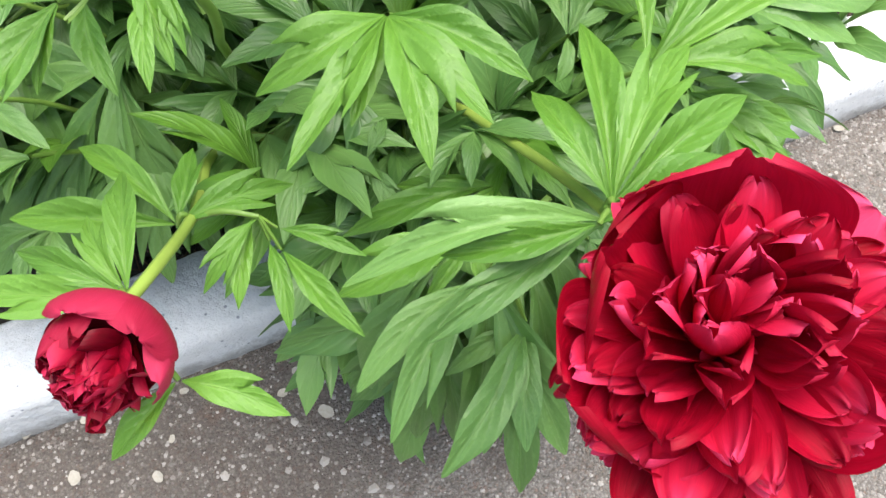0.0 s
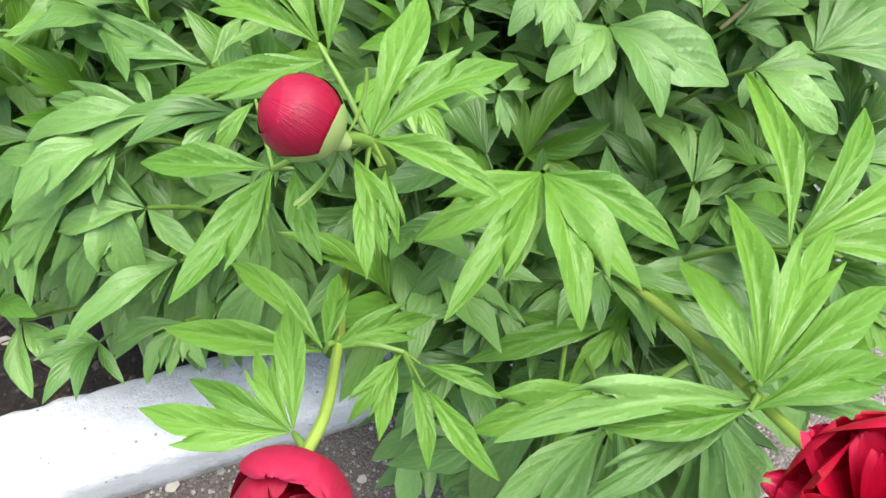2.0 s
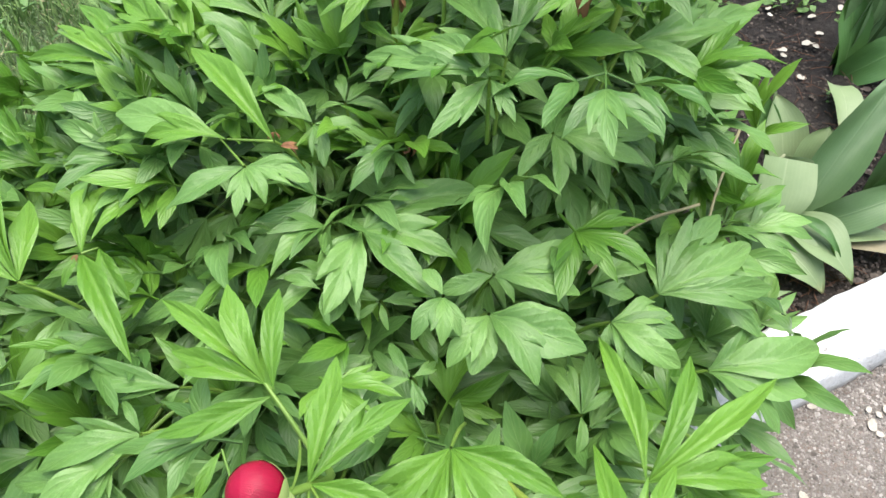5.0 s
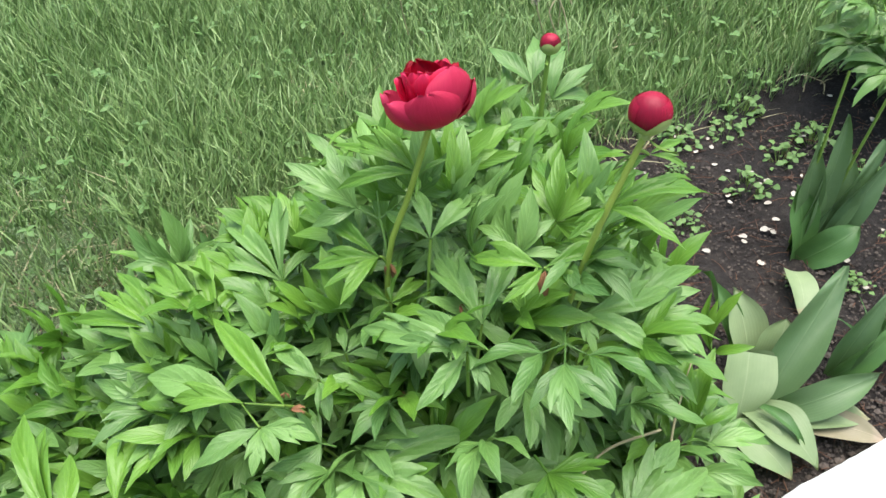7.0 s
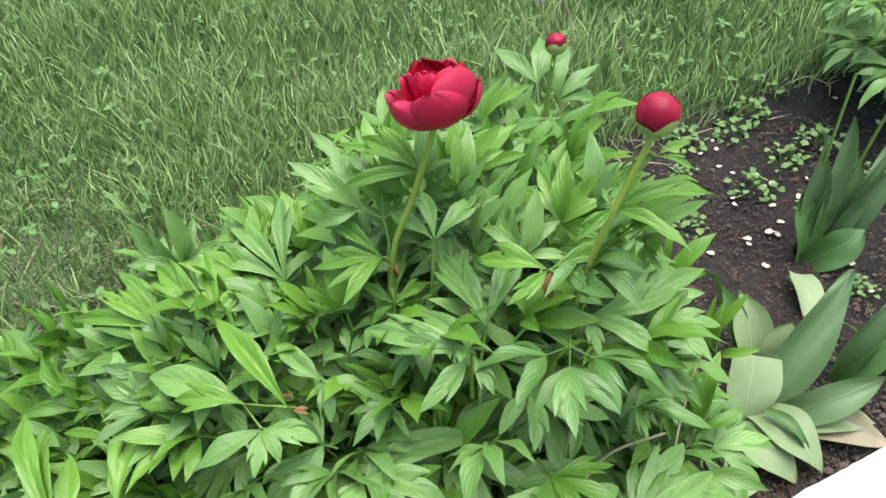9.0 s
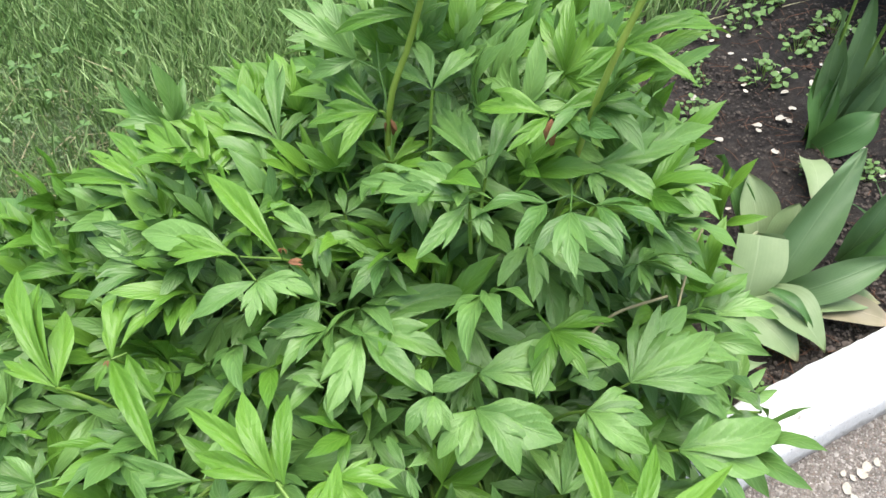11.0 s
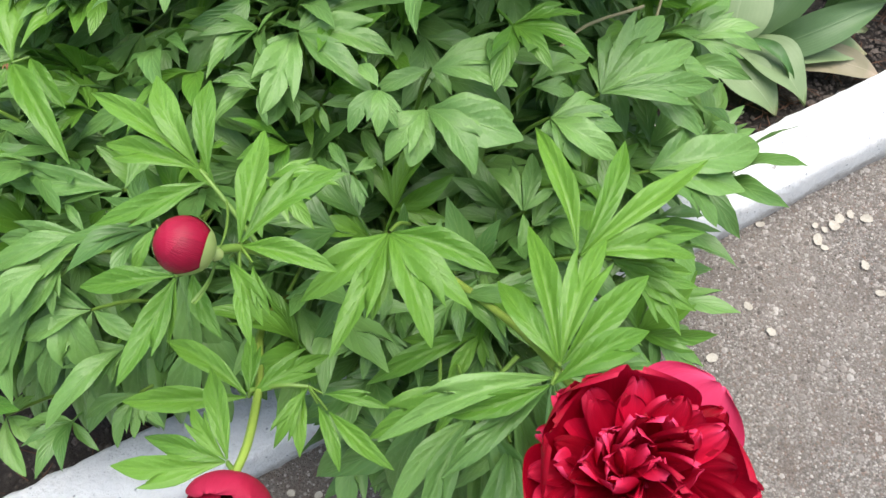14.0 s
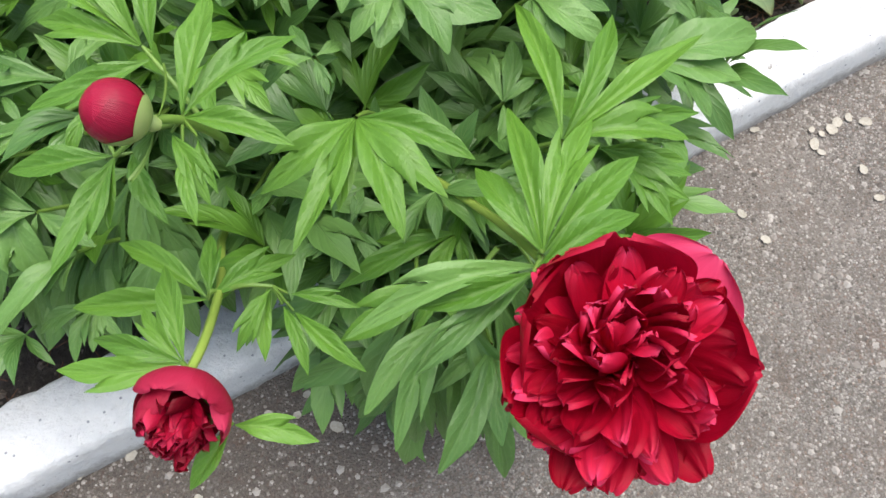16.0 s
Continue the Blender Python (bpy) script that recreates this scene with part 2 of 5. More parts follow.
def pavement_material():
    m, t, b, out = nodes_of("worn_asphalt")
    tc = t.nodes.new("ShaderNodeTexCoord")
    p = tc.outputs["Object"]
    cells = add(t, "ShaderNodeTexVoronoi", Scale=330.0)
    t.links.new(p, cells.inputs["Vector"])
    small = add(t, "ShaderNodeTexVoronoi", Scale=620.0)
    t.links.new(p, small.inputs["Vector"])
    grit = t.nodes.new("ShaderNodeSeparateColor")
    t.links.new(cells.outputs["Color"], grit.inputs[0])
    base = ramp(t, grit.outputs[0], (0.0, (0.09, 0.08, 0.072)), (0.45, (0.23, 0.212, 0.19)), (0.8, (0.37, 0.345, 0.315)), (1.0, (0.62, 0.59, 0.55)))
    fine = t.nodes.new("ShaderNodeSeparateColor")
    t.links.new(small.outputs["Color"], fine.inputs[0])
    base = mixed(t, 0.4, base, ramp(t, fine.outputs[0], (0.0, (0.08, 0.07, 0.063)), (0.6, (0.25, 0.23, 0.205)), (1.0, (0.55, 0.52, 0.48))))
    warm = ramp(t, grit.outputs[1], (0.8, (0, 0, 0)), (0.95, (0.5, 0.5, 0.5)))
    base = mixed(t, warm, base, (0.28, 0.15, 0.1))
    edge = ramp(t, cells.outputs["Distance"], (0.35, (0, 0, 0)), (0.7, (1, 1, 1)))
    base = mixed(t, maths(t, "MULTIPLY", edge, 0.5), base, (0.09, 0.08, 0.07))
    large, blots = noise_of(t, p, 3.5, 5), noise_of(t, p, 16, 4)
    base = mixed(t, ramp(t, large, (0.35, (0, 0, 0)), (0.7, (0.55, 0.55, 0.55))), base, (0.28, 0.25, 0.22))
    sep = t.nodes.new("ShaderNodeSeparateXYZ")
    t.links.new(p, sep.inputs[0])
    gap = maths(t, "SUBTRACT", maths(t, "ADD", maths(t, "MULTIPLY", sep.outputs[0], 0.207), 0.414), sep.outputs[1])
    # left by the kerb: brown washed-on soil, and the bush's shade coloured in
    washed_shaded = maths(t, "ADD", maths(t, "MULTIPLY", gap, 2.2), maths(t, "ADD", maths(t, "MULTIPLY", large, 0.5), maths(t, "MULTIPLY", blots, 0.5)))
    earth = maths(t, "ADD", washed_shaded, maths(t, "MAXIMUM", maths(t, "MULTIPLY", maths(t, "SUBTRACT", sep.outputs[0], 0.16), 2.6), 0.0))
    base = mixed(t, ramp(t, earth, (0.9, (0.55, 0.55, 0.55)), (1.7, (0, 0, 0))), base, (0.08, 0.06, 0.048))
    rust = noise_of(t, p, 11, 5, 0.7)
    base = mixed(t, ramp(t, rust, (0.56, (0, 0, 0)), (0.72, (0.55, 0.55, 0.55))), base, (0.16, 0.085, 0.055))
    base = mixed(t, ramp(t, blots, (0.42, (0.1, 0.1, 0.1)), (0.75, (0.6, 0.6, 0.6))), base, (0.14, 0.115, 0.098))
    t.links.new(base, b.inputs["Base Color"])
    b.inputs["Roughness"].default_value = 0.9
    h = maths(t, "SUBTRACT", maths(t, "MULTIPLY", small.outputs["Distance"], -0.5), cells.outputs["Distance"])
    bump(t, b, h, 0.9, 0.004)
    return m


def kerb_material():
    m, t, b, out = nodes_of("whitewashed_concrete")
    tc = t.nodes.new("ShaderNodeTexCoord")
    p = tc.outputs["Object"]
    sep = t.nodes.new("ShaderNodeSeparateXYZ")
    t.links.new(p, sep.inputs[0])
    n1, n2, n3 = noise_of(t, p, 9, 5, 0.7), noise_of(t, p, 70, 5, 0.7), noise_of(t, p, 28, 6, 0.75)
    paint = mixed(t, ramp(t, maths(t, "ADD", maths(t, "MULTIPLY", n1, 0.65), maths(t, "MULTIPLY", n2, 0.35)), (0.45, (0, 0, 0)), (0.8, (1, 1, 1))), (0.83, 0.84, 0.85), (0.6, 0.62, 0.65))
    # blue-grey towards -x: the bush's shade on the kerb, mixed into the paint
    left_shade = ramp(t, maths(t, "ADD", sep.outputs[0], maths(t, "MULTIPLY", n1, 0.5)), (0.0, (0.12, 0.12, 0.12)), (0.55, (0, 0, 0)))
    paint = mixed(t, maths(t, "MULTIPLY", left_shade, ramp(t, n3, (0.3, (0.45, 0.45, 0.45)), (0.7, (1, 1, 1)))), paint, (0.36, 0.385, 0.42))
    specks = ramp(t, noise_of(t, p, 160, 4, 0.7), (0.62, (0, 0, 0)), (0.7, (0.6, 0.6, 0.6)))
    paint = mixed(t, maths(t, "MULTIPLY", specks, 0.7), paint, (0.34, 0.34, 0.35))
    pit = add(t, "ShaderNodeTexVoronoi", Scale=95.0)
    t.links.new(p, pit.inputs["Vector"])
    which = t.nodes.new("ShaderNodeSeparateColor")
    t.links.new(pit.outputs["Color"], which.inputs[0])
    holes = maths(t, "MULTIPLY", ramp(t, pit.outputs["Distance"], (0.12, (1, 1, 1)), (0.2, (0, 0, 0))), ramp(t, which.outputs[0], (0.72, (0, 0, 0)), (0.76, (1, 1, 1))))
    paint = mixed(t, maths(t, "MULTIPLY", holes, 0.8), paint, (0.22, 0.24, 0.28))
    chips = ramp(t, n3, (0.665, (0, 0, 0)), (0.71, (1, 1, 1)))
    bare = ramp(t, n2, (0.3, (0.2, 0.19, 0.18)), (0.7, (0.45, 0.43, 0.41)))
    low = maths(t, "ADD", sep.outputs[2], maths(t, "MULTIPLY", maths(t, "SUBTRACT", n3, 0.5), 0.07))
    rubbed = ramp(t, maths(t, "MULTIPLY", low, 10.0), (0.06, (0.85, 0.85, 0.85)), (0.26, (0, 0, 0)))
    t.links.new(mixed(t, mixed(t, 1.0, chips, rubbed, "LIGHTEN"), paint, bare), b.inputs["Base Color"])
    b.inputs["Roughness"].default_value = 0.8
    bump(t, b, maths(t, "ADD", n2, n3), 0.9, 0.006)
    return m


def turf_material():
    m, t, b, out = nodes_of("turf")
    tc = t.nodes.new("ShaderNodeTexCoord")
    p = tc.outputs["Object"]
    n1, n2 = noise_of(t, p, 6, 5, 0.7), noise_of(t, p, 90, 5, 0.7)
    base = ramp(t, n1, (0.3, (0.035, 0.07, 0.02)), (0.6, (0.06, 0.11, 0.035)), (0.8, (0.12, 0.11, 0.065)))
    base = mixed(t, maths(t, "MULTIPLY", n2, 0.5), base, (0.05, 0.06, 0.02))
    t.links.new(base, b.inputs["Base Color"])
    b.inputs["Roughness"].default_value = 0.9
    bump(t, b, n2, 0.8, 0.01)
    return m


SOIL, PAVEMENT, KERB, TURF = soil_material(), pavement_material(), kerb_material(), turf_material()


# ---- mesh helpers ----
class Build:
    """Collects quads and triangles with their u, v."""

    def __init__(self):
        self.v, self.f, self.uv = [], [], []

    def grid(self, nu, nv, at, wrap=False):
        o = len(self.v)
        for i in range(nu + 1):
            for j in range(nv + 1):
                self.v.append(at(i / nu, j / nv))
                self.uv.append((i / nu, j / nv))
        w = nv + 1
        for i in range(nu):
            for j in range(nv):
                a = o + i * w + j
                self.f.append((a, a + 1, a + w + 1, a + w))

    def tube(self, pts, radii, sides=6):
        pts = [Vector(p) for p in pts]
        n = len(pts) - 1

        def at(s, a):
            i = min(int(round(s * n)), n)
            d = (pts[min(i + 1, n)] - pts[max(i - 1, 0)]).normalized()
            x = d.orthogonal().normalized() if abs(d.x) > 0.9 else d.cross(Vector((1, 0, 0))).normalized()
            y = d.cross(x)
            return pts[i] + (x * math.cos(a * 6.28318) + y * math.sin(a * 6.28318)) * radii[i]
        self.grid(n, sides, at)

    def mesh(self, name, material):
        me = bpy.data.meshes.new(name)
        me.from_pydata([tuple(p) for p in self.v], [], self.f)
        layer = me.uv_layers.new(name="UVMap")
        loops = np.empty(len(me.loops), np.int32)
        me.loops.foreach_get("vertex_index", loops)
        layer.data.foreach_set("uv", np.array(self.uv, np.float32)[loops].ravel())
        me.polygons.foreach_set("use_smooth", [True] * len(me.polygons))
        me.materials.append(material)
        me.update()
        return me


def part(name, mesh, parent, m=None, label=""):
    ob = new(name, mesh)
    ob.parent = parent
    if m is not None:
        ob.matrix_local = m
    return tagged(ob, label)


def curve_points(ctrl, n):
    """A smooth line through the control points."""
    c = [Vector(p) for p in ctrl]
    c = [c[0] * 2 - c[1]] + c + [c[-1] * 2 - c[-2]]
    out = []
    k = len(c) - 3
    for i in range(n + 1):
        s = i / n * k
        j = min(int(s), k - 1)
        t = s - j
        a, b, d, e = c[j:j + 4]
        out.append(0.5 * ((2 * b) + (d - a) * t + (2 * a - 5 * b + 4 * d - e) * t * t + (3 * b - a - 3 * d + e) * t ** 3))
    return out


def aim(base, tip, up=(0, 0, 1), roll=0.0):
    """A frame at base with x along base to tip, scaled to that length, and z towards up."""
    base, x = Vector(base), Vector(tip) - Vector(base)
    size = x.length
    x = x.normalized()
    y = Vector(up).cross(x)
    y = y.normalized() if y.length > 1e-4 else x.orthogonal().normalized()
    z = x.cross(y)
    r = Matrix((x, y, z)).transposed().to_4x4()
    return Matrix.Translation(base) @ r @ Matrix.Rotation(roll, 4, "X") @ Matrix.Scale(size, 4)


# ---- leaves ----
PLAIN_SIDE = ((0.0, 0.0, 0.06), (0.07, 0.10, 0.30), (0.18, 0.24, 0.72), (0.32, 0.40, 0.98), (0.45, 0.54, 1.0), (0.6, 0.69, 0.84), (0.75, 0.83, 0.52), (0.88, 0.935, 0.2), (0.95, 0.98, 0.07), (1.0, 1.0, 0.0))
LOBED_SIDE = ((0.0, 0.0, 0.06), (0.07, 0.12, 0.36), (0.16, 0.28, 0.9), (0.26, 0.47, 1.32), (0.34, 0.62, 1.42), (0.40, 0.76, 1.30), (0.44, 0.67, 1.0), (0.5, 0.56, 0.68), (0.6, 0.67, 0.74), (0.75, 0.82, 0.5), (0.88, 0.935, 0.2), (0.95, 0.98, 0.07), (1.0, 1.0, 0.0))
FINE_ROWS = (0.0, 0.04, 0.1, 0.16, 0.22, 0.28, 0.34, 0.37, 0.4, 0.42, 0.44, 0.47, 0.5, 0.55, 0.6, 0.67, 0.75, 0.82, 0.88, 0.95, 1.0)
SHORT_ROWS = (0.0, 0.18, 0.45, 0.7, 0.9, 1.0)
ROUGH_ROWS = (0.0, 0.1, 0.2, 0.3, 0.4, 0.45, 0.5, 0.62, 0.76, 0.9, 1.0)


def leaflet(b, m, width=0.15, arch=0.1, fold=0.25, rng=random, lobes=(0, 0), rows=ROUGH_ROWS, cols=2, curl=None, blunt=0.0):
    """One leaflet of unit length along x, seen through the frame m; a side with a lobe forks off half-way."""
    ph, ph2 = rng.uniform(0, 6.28), rng.uniform(0, 6.28)
    wob = rng.uniform(0.008, 0.026)
    bend = rng.uniform(-0.09, 0.09)
    twist = rng.uniform(-0.75, 0.75)
    curl = rng.uniform(0.0, 0.22) if curl is None else curl
    quilt = rng.uniform(0.03, 0.07)
    sides = []
    for lobe in lobes:
        k = np.array(LOBED_SIDE if lobe else PLAIN_SIDE)
        stretch = rng.uniform(0.88, 1.1)
        reach = rng.uniform(0.9, 1.08)
        sides.append([(float(np.interp(r, k[:, 0], k[:, 1])) * (reach if lobe and 0.2 < r < 0.46 else 1.0),
                       max(0.0, float(np.interp(r, k[:, 0], k[:, 2])) * stretch + blunt * math.sin(math.pi * r) ** 0.5 * max(0.0, r - 0.4))) for r in rows])
    n = len(rows) - 1

    def at(s, q):
        i = int(round(s * n))
        r, v = rows[i], q * 2 - 1
        ex, ey = sides[0 if v < 0 else 1][i]
        a = abs(v)
        x = r + (ex - r) * a
        w = width * ey
        y = math.copysign(w * a, v)
        y *= 1 + 0.05 * math.sin(x * 13 + ph) * a
        z = fold * a * w * (1.25 - 0.6 * x) - 0.35 * fold * w * a ** 3
        z += quilt * width * math.sin(r * 40 + ph2) * a * (1 - a) * 2.2 * (1 - r)
        z += wob * math.sin(x * 12 + ph + v) * a * a * min(1.0, ey * 2)
        t = twist * (x - 0.35)
        y, z = y * math.cos(t) - z * math.sin(t), y * math.sin(t) + z * math.cos(t)
        z += arch * 4 * x * (1 - x) * (1.2 - 0.4 * x) - curl * max(0.0, x - 0.5) ** 2
        return m @ Vector((x, y + bend * math.sin(x * math.pi), z))
    o = len(b.uv)
    b.grid(n, cols * 2, at)
    for k in range(o, len(b.uv)):
        b.uv[k] = (rows[int(round(b.uv[k][0] * n))], b.uv[k][1])


def forks(rng, share):
    """Which sides of a leaflet carry a lobe."""
    if rng.random() > share:
        return (0, 0)
    return rng.choice(((1, 0), (0, 1), (1, 0), (0, 1), (1, 1)))


def single_leaflets(seed, count, share, material, fold, blunt):
    out = []
    for k in range(count):
        rng = random.Random(seed + k)
        b = Build()
        lobes = (0, 0) if k % 10 >= share * 10 else ((1, 0), (0, 1), (1, 1))[k % 3]
        leaflet(b, Matrix.Identity(4), 0.17, rng.uniform(0.07, 0.2), rng.uniform(*fold), rng, lobes, FINE_ROWS, 4, rng.uniform(0.0, 0.06), blunt * rng.uniform(0.4, 1.0))
        out.append(b.mesh("leaflet", material))
    return out


LEAFLETS = single_leaflets(100, 16, 0.5, PEONY_LEAF, (0.35, 0.8), 0.4)
BROAD_LEAFLETS = single_leaflets(130, 12, 0.5, PEONY_LEAF, (0.25, 0.6), 0.65)
YOUNG_LEAFLETS = single_leaflets(150, 14, 0.3, YOUNG_LEAF, (0.45, 0.95), 0.1)


def rot(rx, ry, rz):
    return Euler((radians(rx), radians(ry), radians(rz))).to_matrix().to_4x4()


def compound_leaf(seed, kind, material):
    """A whole leaf along x: stalk, then leaflets in threes. Lengths in metres."""
    rng = random.Random(seed)
    b = Build()
    if kind == "full":
        stalk, rise = rng.uniform(0.05, 0.09), rng.uniform(0.01, 0.03)
        end = Vector((stalk, 0, rise))
        b.tube(curve_points([(0, 0, 0), (stalk * 0.5, 0, rise * 0.8), end], 4), [0.0022, 0.002, 0.0019, 0.0017, 0.0016], 5)
        arms = [(0, 0.045), (58, 0.032), (-58, 0.032)]
        for a, ln in arms:
            a += rng.uniform(-10, 10)
            d = rot(0, rng.uniform(-8, 14), a) @ Vector((ln, 0, 0))
            b.tube([end, end + d * 0.5, end + d], [0.0015, 0.0013, 0.001], 4)
            for q in ((0, 1.0), (42, 0.85), (-42, 0.85)):
                size = rng.uniform(0.075, 0.11) * q[1]
                m = Matrix.Translation(end + d) @ rot(rng.uniform(-22, 22), rng.uniform(-4, 30), a + q[0] + rng.uniform(-9, 9)) @ Matrix.Scale(size, 4)
                leaflet(b, m, rng.uniform(0.125, 0.165), rng.uniform(0.05, 0.15), rng.uniform(0.3, 0.8), rng, forks(rng, 0.5))
    else:
        stalk = rng.uniform(0.015, 0.035)
        end = Vector((stalk, 0, 0.006))
        b.tube([(0, 0, 0), (stalk * 0.5, 0, 0.004), end], [0.002, 0.0018, 0.0015], 5)
        for a in ((0, 33, -33, 70, -70) if kind == "upper" else (0, 40, -40)):
            size = rng.uniform(0.075, 0.11) * (1 - abs(a) / 260)
            m = Matrix.Translation(end) @ rot(rng.uniform(-25, 25), rng.uniform(-12, 18), a + rng.uniform(-8, 8)) @ Matrix.Scale(size, 4)
            leaflet(b, m, rng.uniform(0.12, 0.155), rng.uniform(0.05, 0.15), rng.uniform(0.3, 0.8), rng, forks(rng, 0.3))
    return b.mesh("leaf", material)


FULL = [compound_leaf(200 + k, "full", PEONY_LEAF) for k in range(10)]
UPPER = [compound_leaf(230 + k, "upper", PEONY_LEAF) for k in range(7)] + [compound_leaf(240 + k, "upper", YOUNG_LEAF) for k in range(4)]
TOP = [compound_leaf(260 + k, "top", YOUNG_LEAF) for k in range(5)] + [compound_leaf(270 + k, "top", PEONY_LEAF) for k in range(3)]


def stem(bush, ctrl, thick=0.0042, thin=0.0028, label="", material=STEM):
    b = Build()
    pts = curve_points(ctrl, 14)
    b.tube(pts, [thick + (thin - thick) * i / 14 for i in range(15)], 7)
    part("stem", b.mesh("stem", material), bush, None, label)
    return pts


JOINTS = []


def fan(bush, joint, start, tips, young=True, seed=1, width=0.18):
    """One leaf placed leaflet by leaflet: its stalk from start to joint, and a leaflet to each tip, from the joint or from a place of its own."""
    rng = random.Random(seed)
    joint, start = Vector(joint), Vector(start)
    b = Build()
    mid = (joint + start) / 2 + Vector((0, 0, 0.008))
    b.tube(curve_points([start, mid, joint], 6), [0.0024, 0.0023, 0.0022, 0.0021, 0.002, 0.0018, 0.0016], 6)
    for tip in tips:
        if len(tip) == 2:
            b.tube(curve_points([joint, (joint + Vector(tip[1])) / 2, tip[1]], 3), [0.0015, 0.0014, 0.0012, 0.001], 5)
    leaf = part("leaf", b.mesh("leaf_stalk", STEM), bush)
    deck = rng.sample(BROAD_LEAFLETS if width > 0.205 else YOUNG_LEAFLETS if young else LEAFLETS, len(tips))
    for me, tip in zip(deck, tips):
        foot = joint
        if len(tip) == 2:
            tip, foot = Vector(tip[0]), Vector(tip[1])
        tip = Vector(tip)
        out = (tip - foot).normalized()
        up = Vector((0, -0.25, 1)) + Vector((rng.uniform(-0.25, 0.25), rng.uniform(-0.2, 0.2), 0))
        near = foot + out * 0.002
        k = width / 0.215 * rng.uniform(0.9, 1.1) * min(1.0, 0.1 / (tip - near).length)
        part("leaflet", me, leaf, aim(near, tip, up) @ Matrix.Diagonal((1, k, max(0.85, k), 1)))
    return leaf


def leaf_of(joint, tips, width, young, seed, start=None):
    """A leaf whose stalk comes up out of the bush, from behind the joint."""
    joint = Vector(joint)
    mean = sum((Vector(t[0] if len(t) == 2 else t) for t in tips), Vector()) / len(tips) - joint
    back = Vector((-mean.x, -mean.y, 0)) * 0.2 + Vector((CROWN.x - joint.x, CROWN.y - joint.y, 0)) * 0.12
    JOINTS.append(joint)
    return fan(bush, joint, start or joint + back + Vector((0, 0, -0.09)), tips, young, seed, width)


def canopy(x, y):
    """The height under the nearest placed leaves, for the shoots that fill the bush below them."""
    near = [j.z + 0.35 * math.hypot(j.x - x, j.y - y) for j in JOINTS if math.hypot(j.x - x, j.y - y) < 0.13]
    return min(near) - 0.07 if near else 1.0


def shoot(bush, base, tip, seed, leaves=6, low=0.3):
    """A leafy stem: leaves all round it, large below and small on top."""
    rng = random.Random(seed)
    base, tip = Vector(base), Vector(tip)
    tip.z = max(0.1, min(tip.z, canopy(tip.x, tip.y)))
    d = tip - base
    bend = base + Vector((d.x * 0.25, d.y * 0.25, d.z * 0.5))
    knee = base + Vector((d.x * 0.62, d.y * 0.62, d.z * 0.84))
    pts = stem(bush, [base, bend, knee, tip], 0.0036, 0.002)
    turn = rng.uniform(0, 360)
    for i in range(leaves):
        s = low + (1 - low) * (i + 0.3) / (leaves - 0.7)
        at = pts[min(14, int(s * 14))]
        turn += 137.5 + rng.uniform(-15, 15)
        top = i >= leaves - 2
        me = rng.choice(TOP if i == leaves - 1 else UPPER if i >= leaves - 3 else FULL)
        lift = rng.uniform(-62, -35) if i == leaves - 1 else rng.uniform(-45, -15) if top else rng.uniform(-25, 12)
        size = rng.uniform(0.82, 1.12)
        m = Matrix.Translation(at) @ rot(rng.uniform(-12, 12), lift, turn) @ Matrix.Scale(size, 4)
        part("leaf", me, bush, m)
    return pts


def sheath(bush, at, size, droop, turn, seed):
    """Withered scales at the joint of a young shoot."""
    rng = random.Random(seed)
    b = Build()
    for q in range(4):
        leaflet(b, Matrix.Translation(at) @ rot(rng.uniform(-20, 20), droop + rng.uniform(-35, 35), turn + rng.uniform(-70, 70)) @ Matrix.Scale(size * rng.uniform(0.6, 1.1), 4), 0.13, 0.15, 0.9, rng)
    part("sheath", b.mesh("sheath", DRY), bush, None, "withered brown bud sheath")


# ---- flowers ----
def petal_mesh(seed, length, width, start, bend, cup, ruffle, material, notch=0.0, nu=12, nv=10, rag=0.03):
    """A petal that rises from the origin along x: start and bend in degrees, cup across."""
    rng = random.Random(seed)
    ph, ph2 = rng.uniform(0, 6), rng.uniform(0, 6)
    line, p, steps = [], Vector((0, 0, 0)), 60
    for i in range(steps + 1):
        a = radians(start + bend * i / steps)
        line.append((p.copy(), a))
        p = p + Vector((math.cos(a), 0, math.sin(a))) * (length / steps)
    b = Build()

    def at(s, q):
        v = q * 2 - 1
        s = 1 - (1 - s) ** 1.7
        reach = s * (1 - notch * max(0, 1 - abs(v * 2.6)) * s - rag * math.sin(v * 9 + ph2) * s * s)
        f = max(0.0, min(steps - 0.001, reach * steps))
        i = int(f)
        c, a = line[i][0].lerp(line[i + 1][0], f - i), line[i][1]
        w = 0.16 + 0.84 * math.sin(min(1.0, s / 0.62) * math.pi / 2)
        if s > 0.62:
            w = math.sqrt(max(0.0, 1 - ((s - 0.62) / 0.385) ** 2.4))
        w *= width
        n = Vector((-math.sin(a), 0, math.cos(a)))
        off = cup * w * v * v * (0.3 + 0.7 * s) + ruffle * s * s * math.sin(v * 4.5 + ph) * (0.4 + abs(v)) + ruffle * 0.5 * s ** 3 * math.sin(v * 10 + ph2)
        return c + Vector((0, v * w, 0)) * (1 - 0.15 * abs(cup) * v * v) + n * off
    b.grid(nu, nv, at)
    return b.mesh("petal", material)


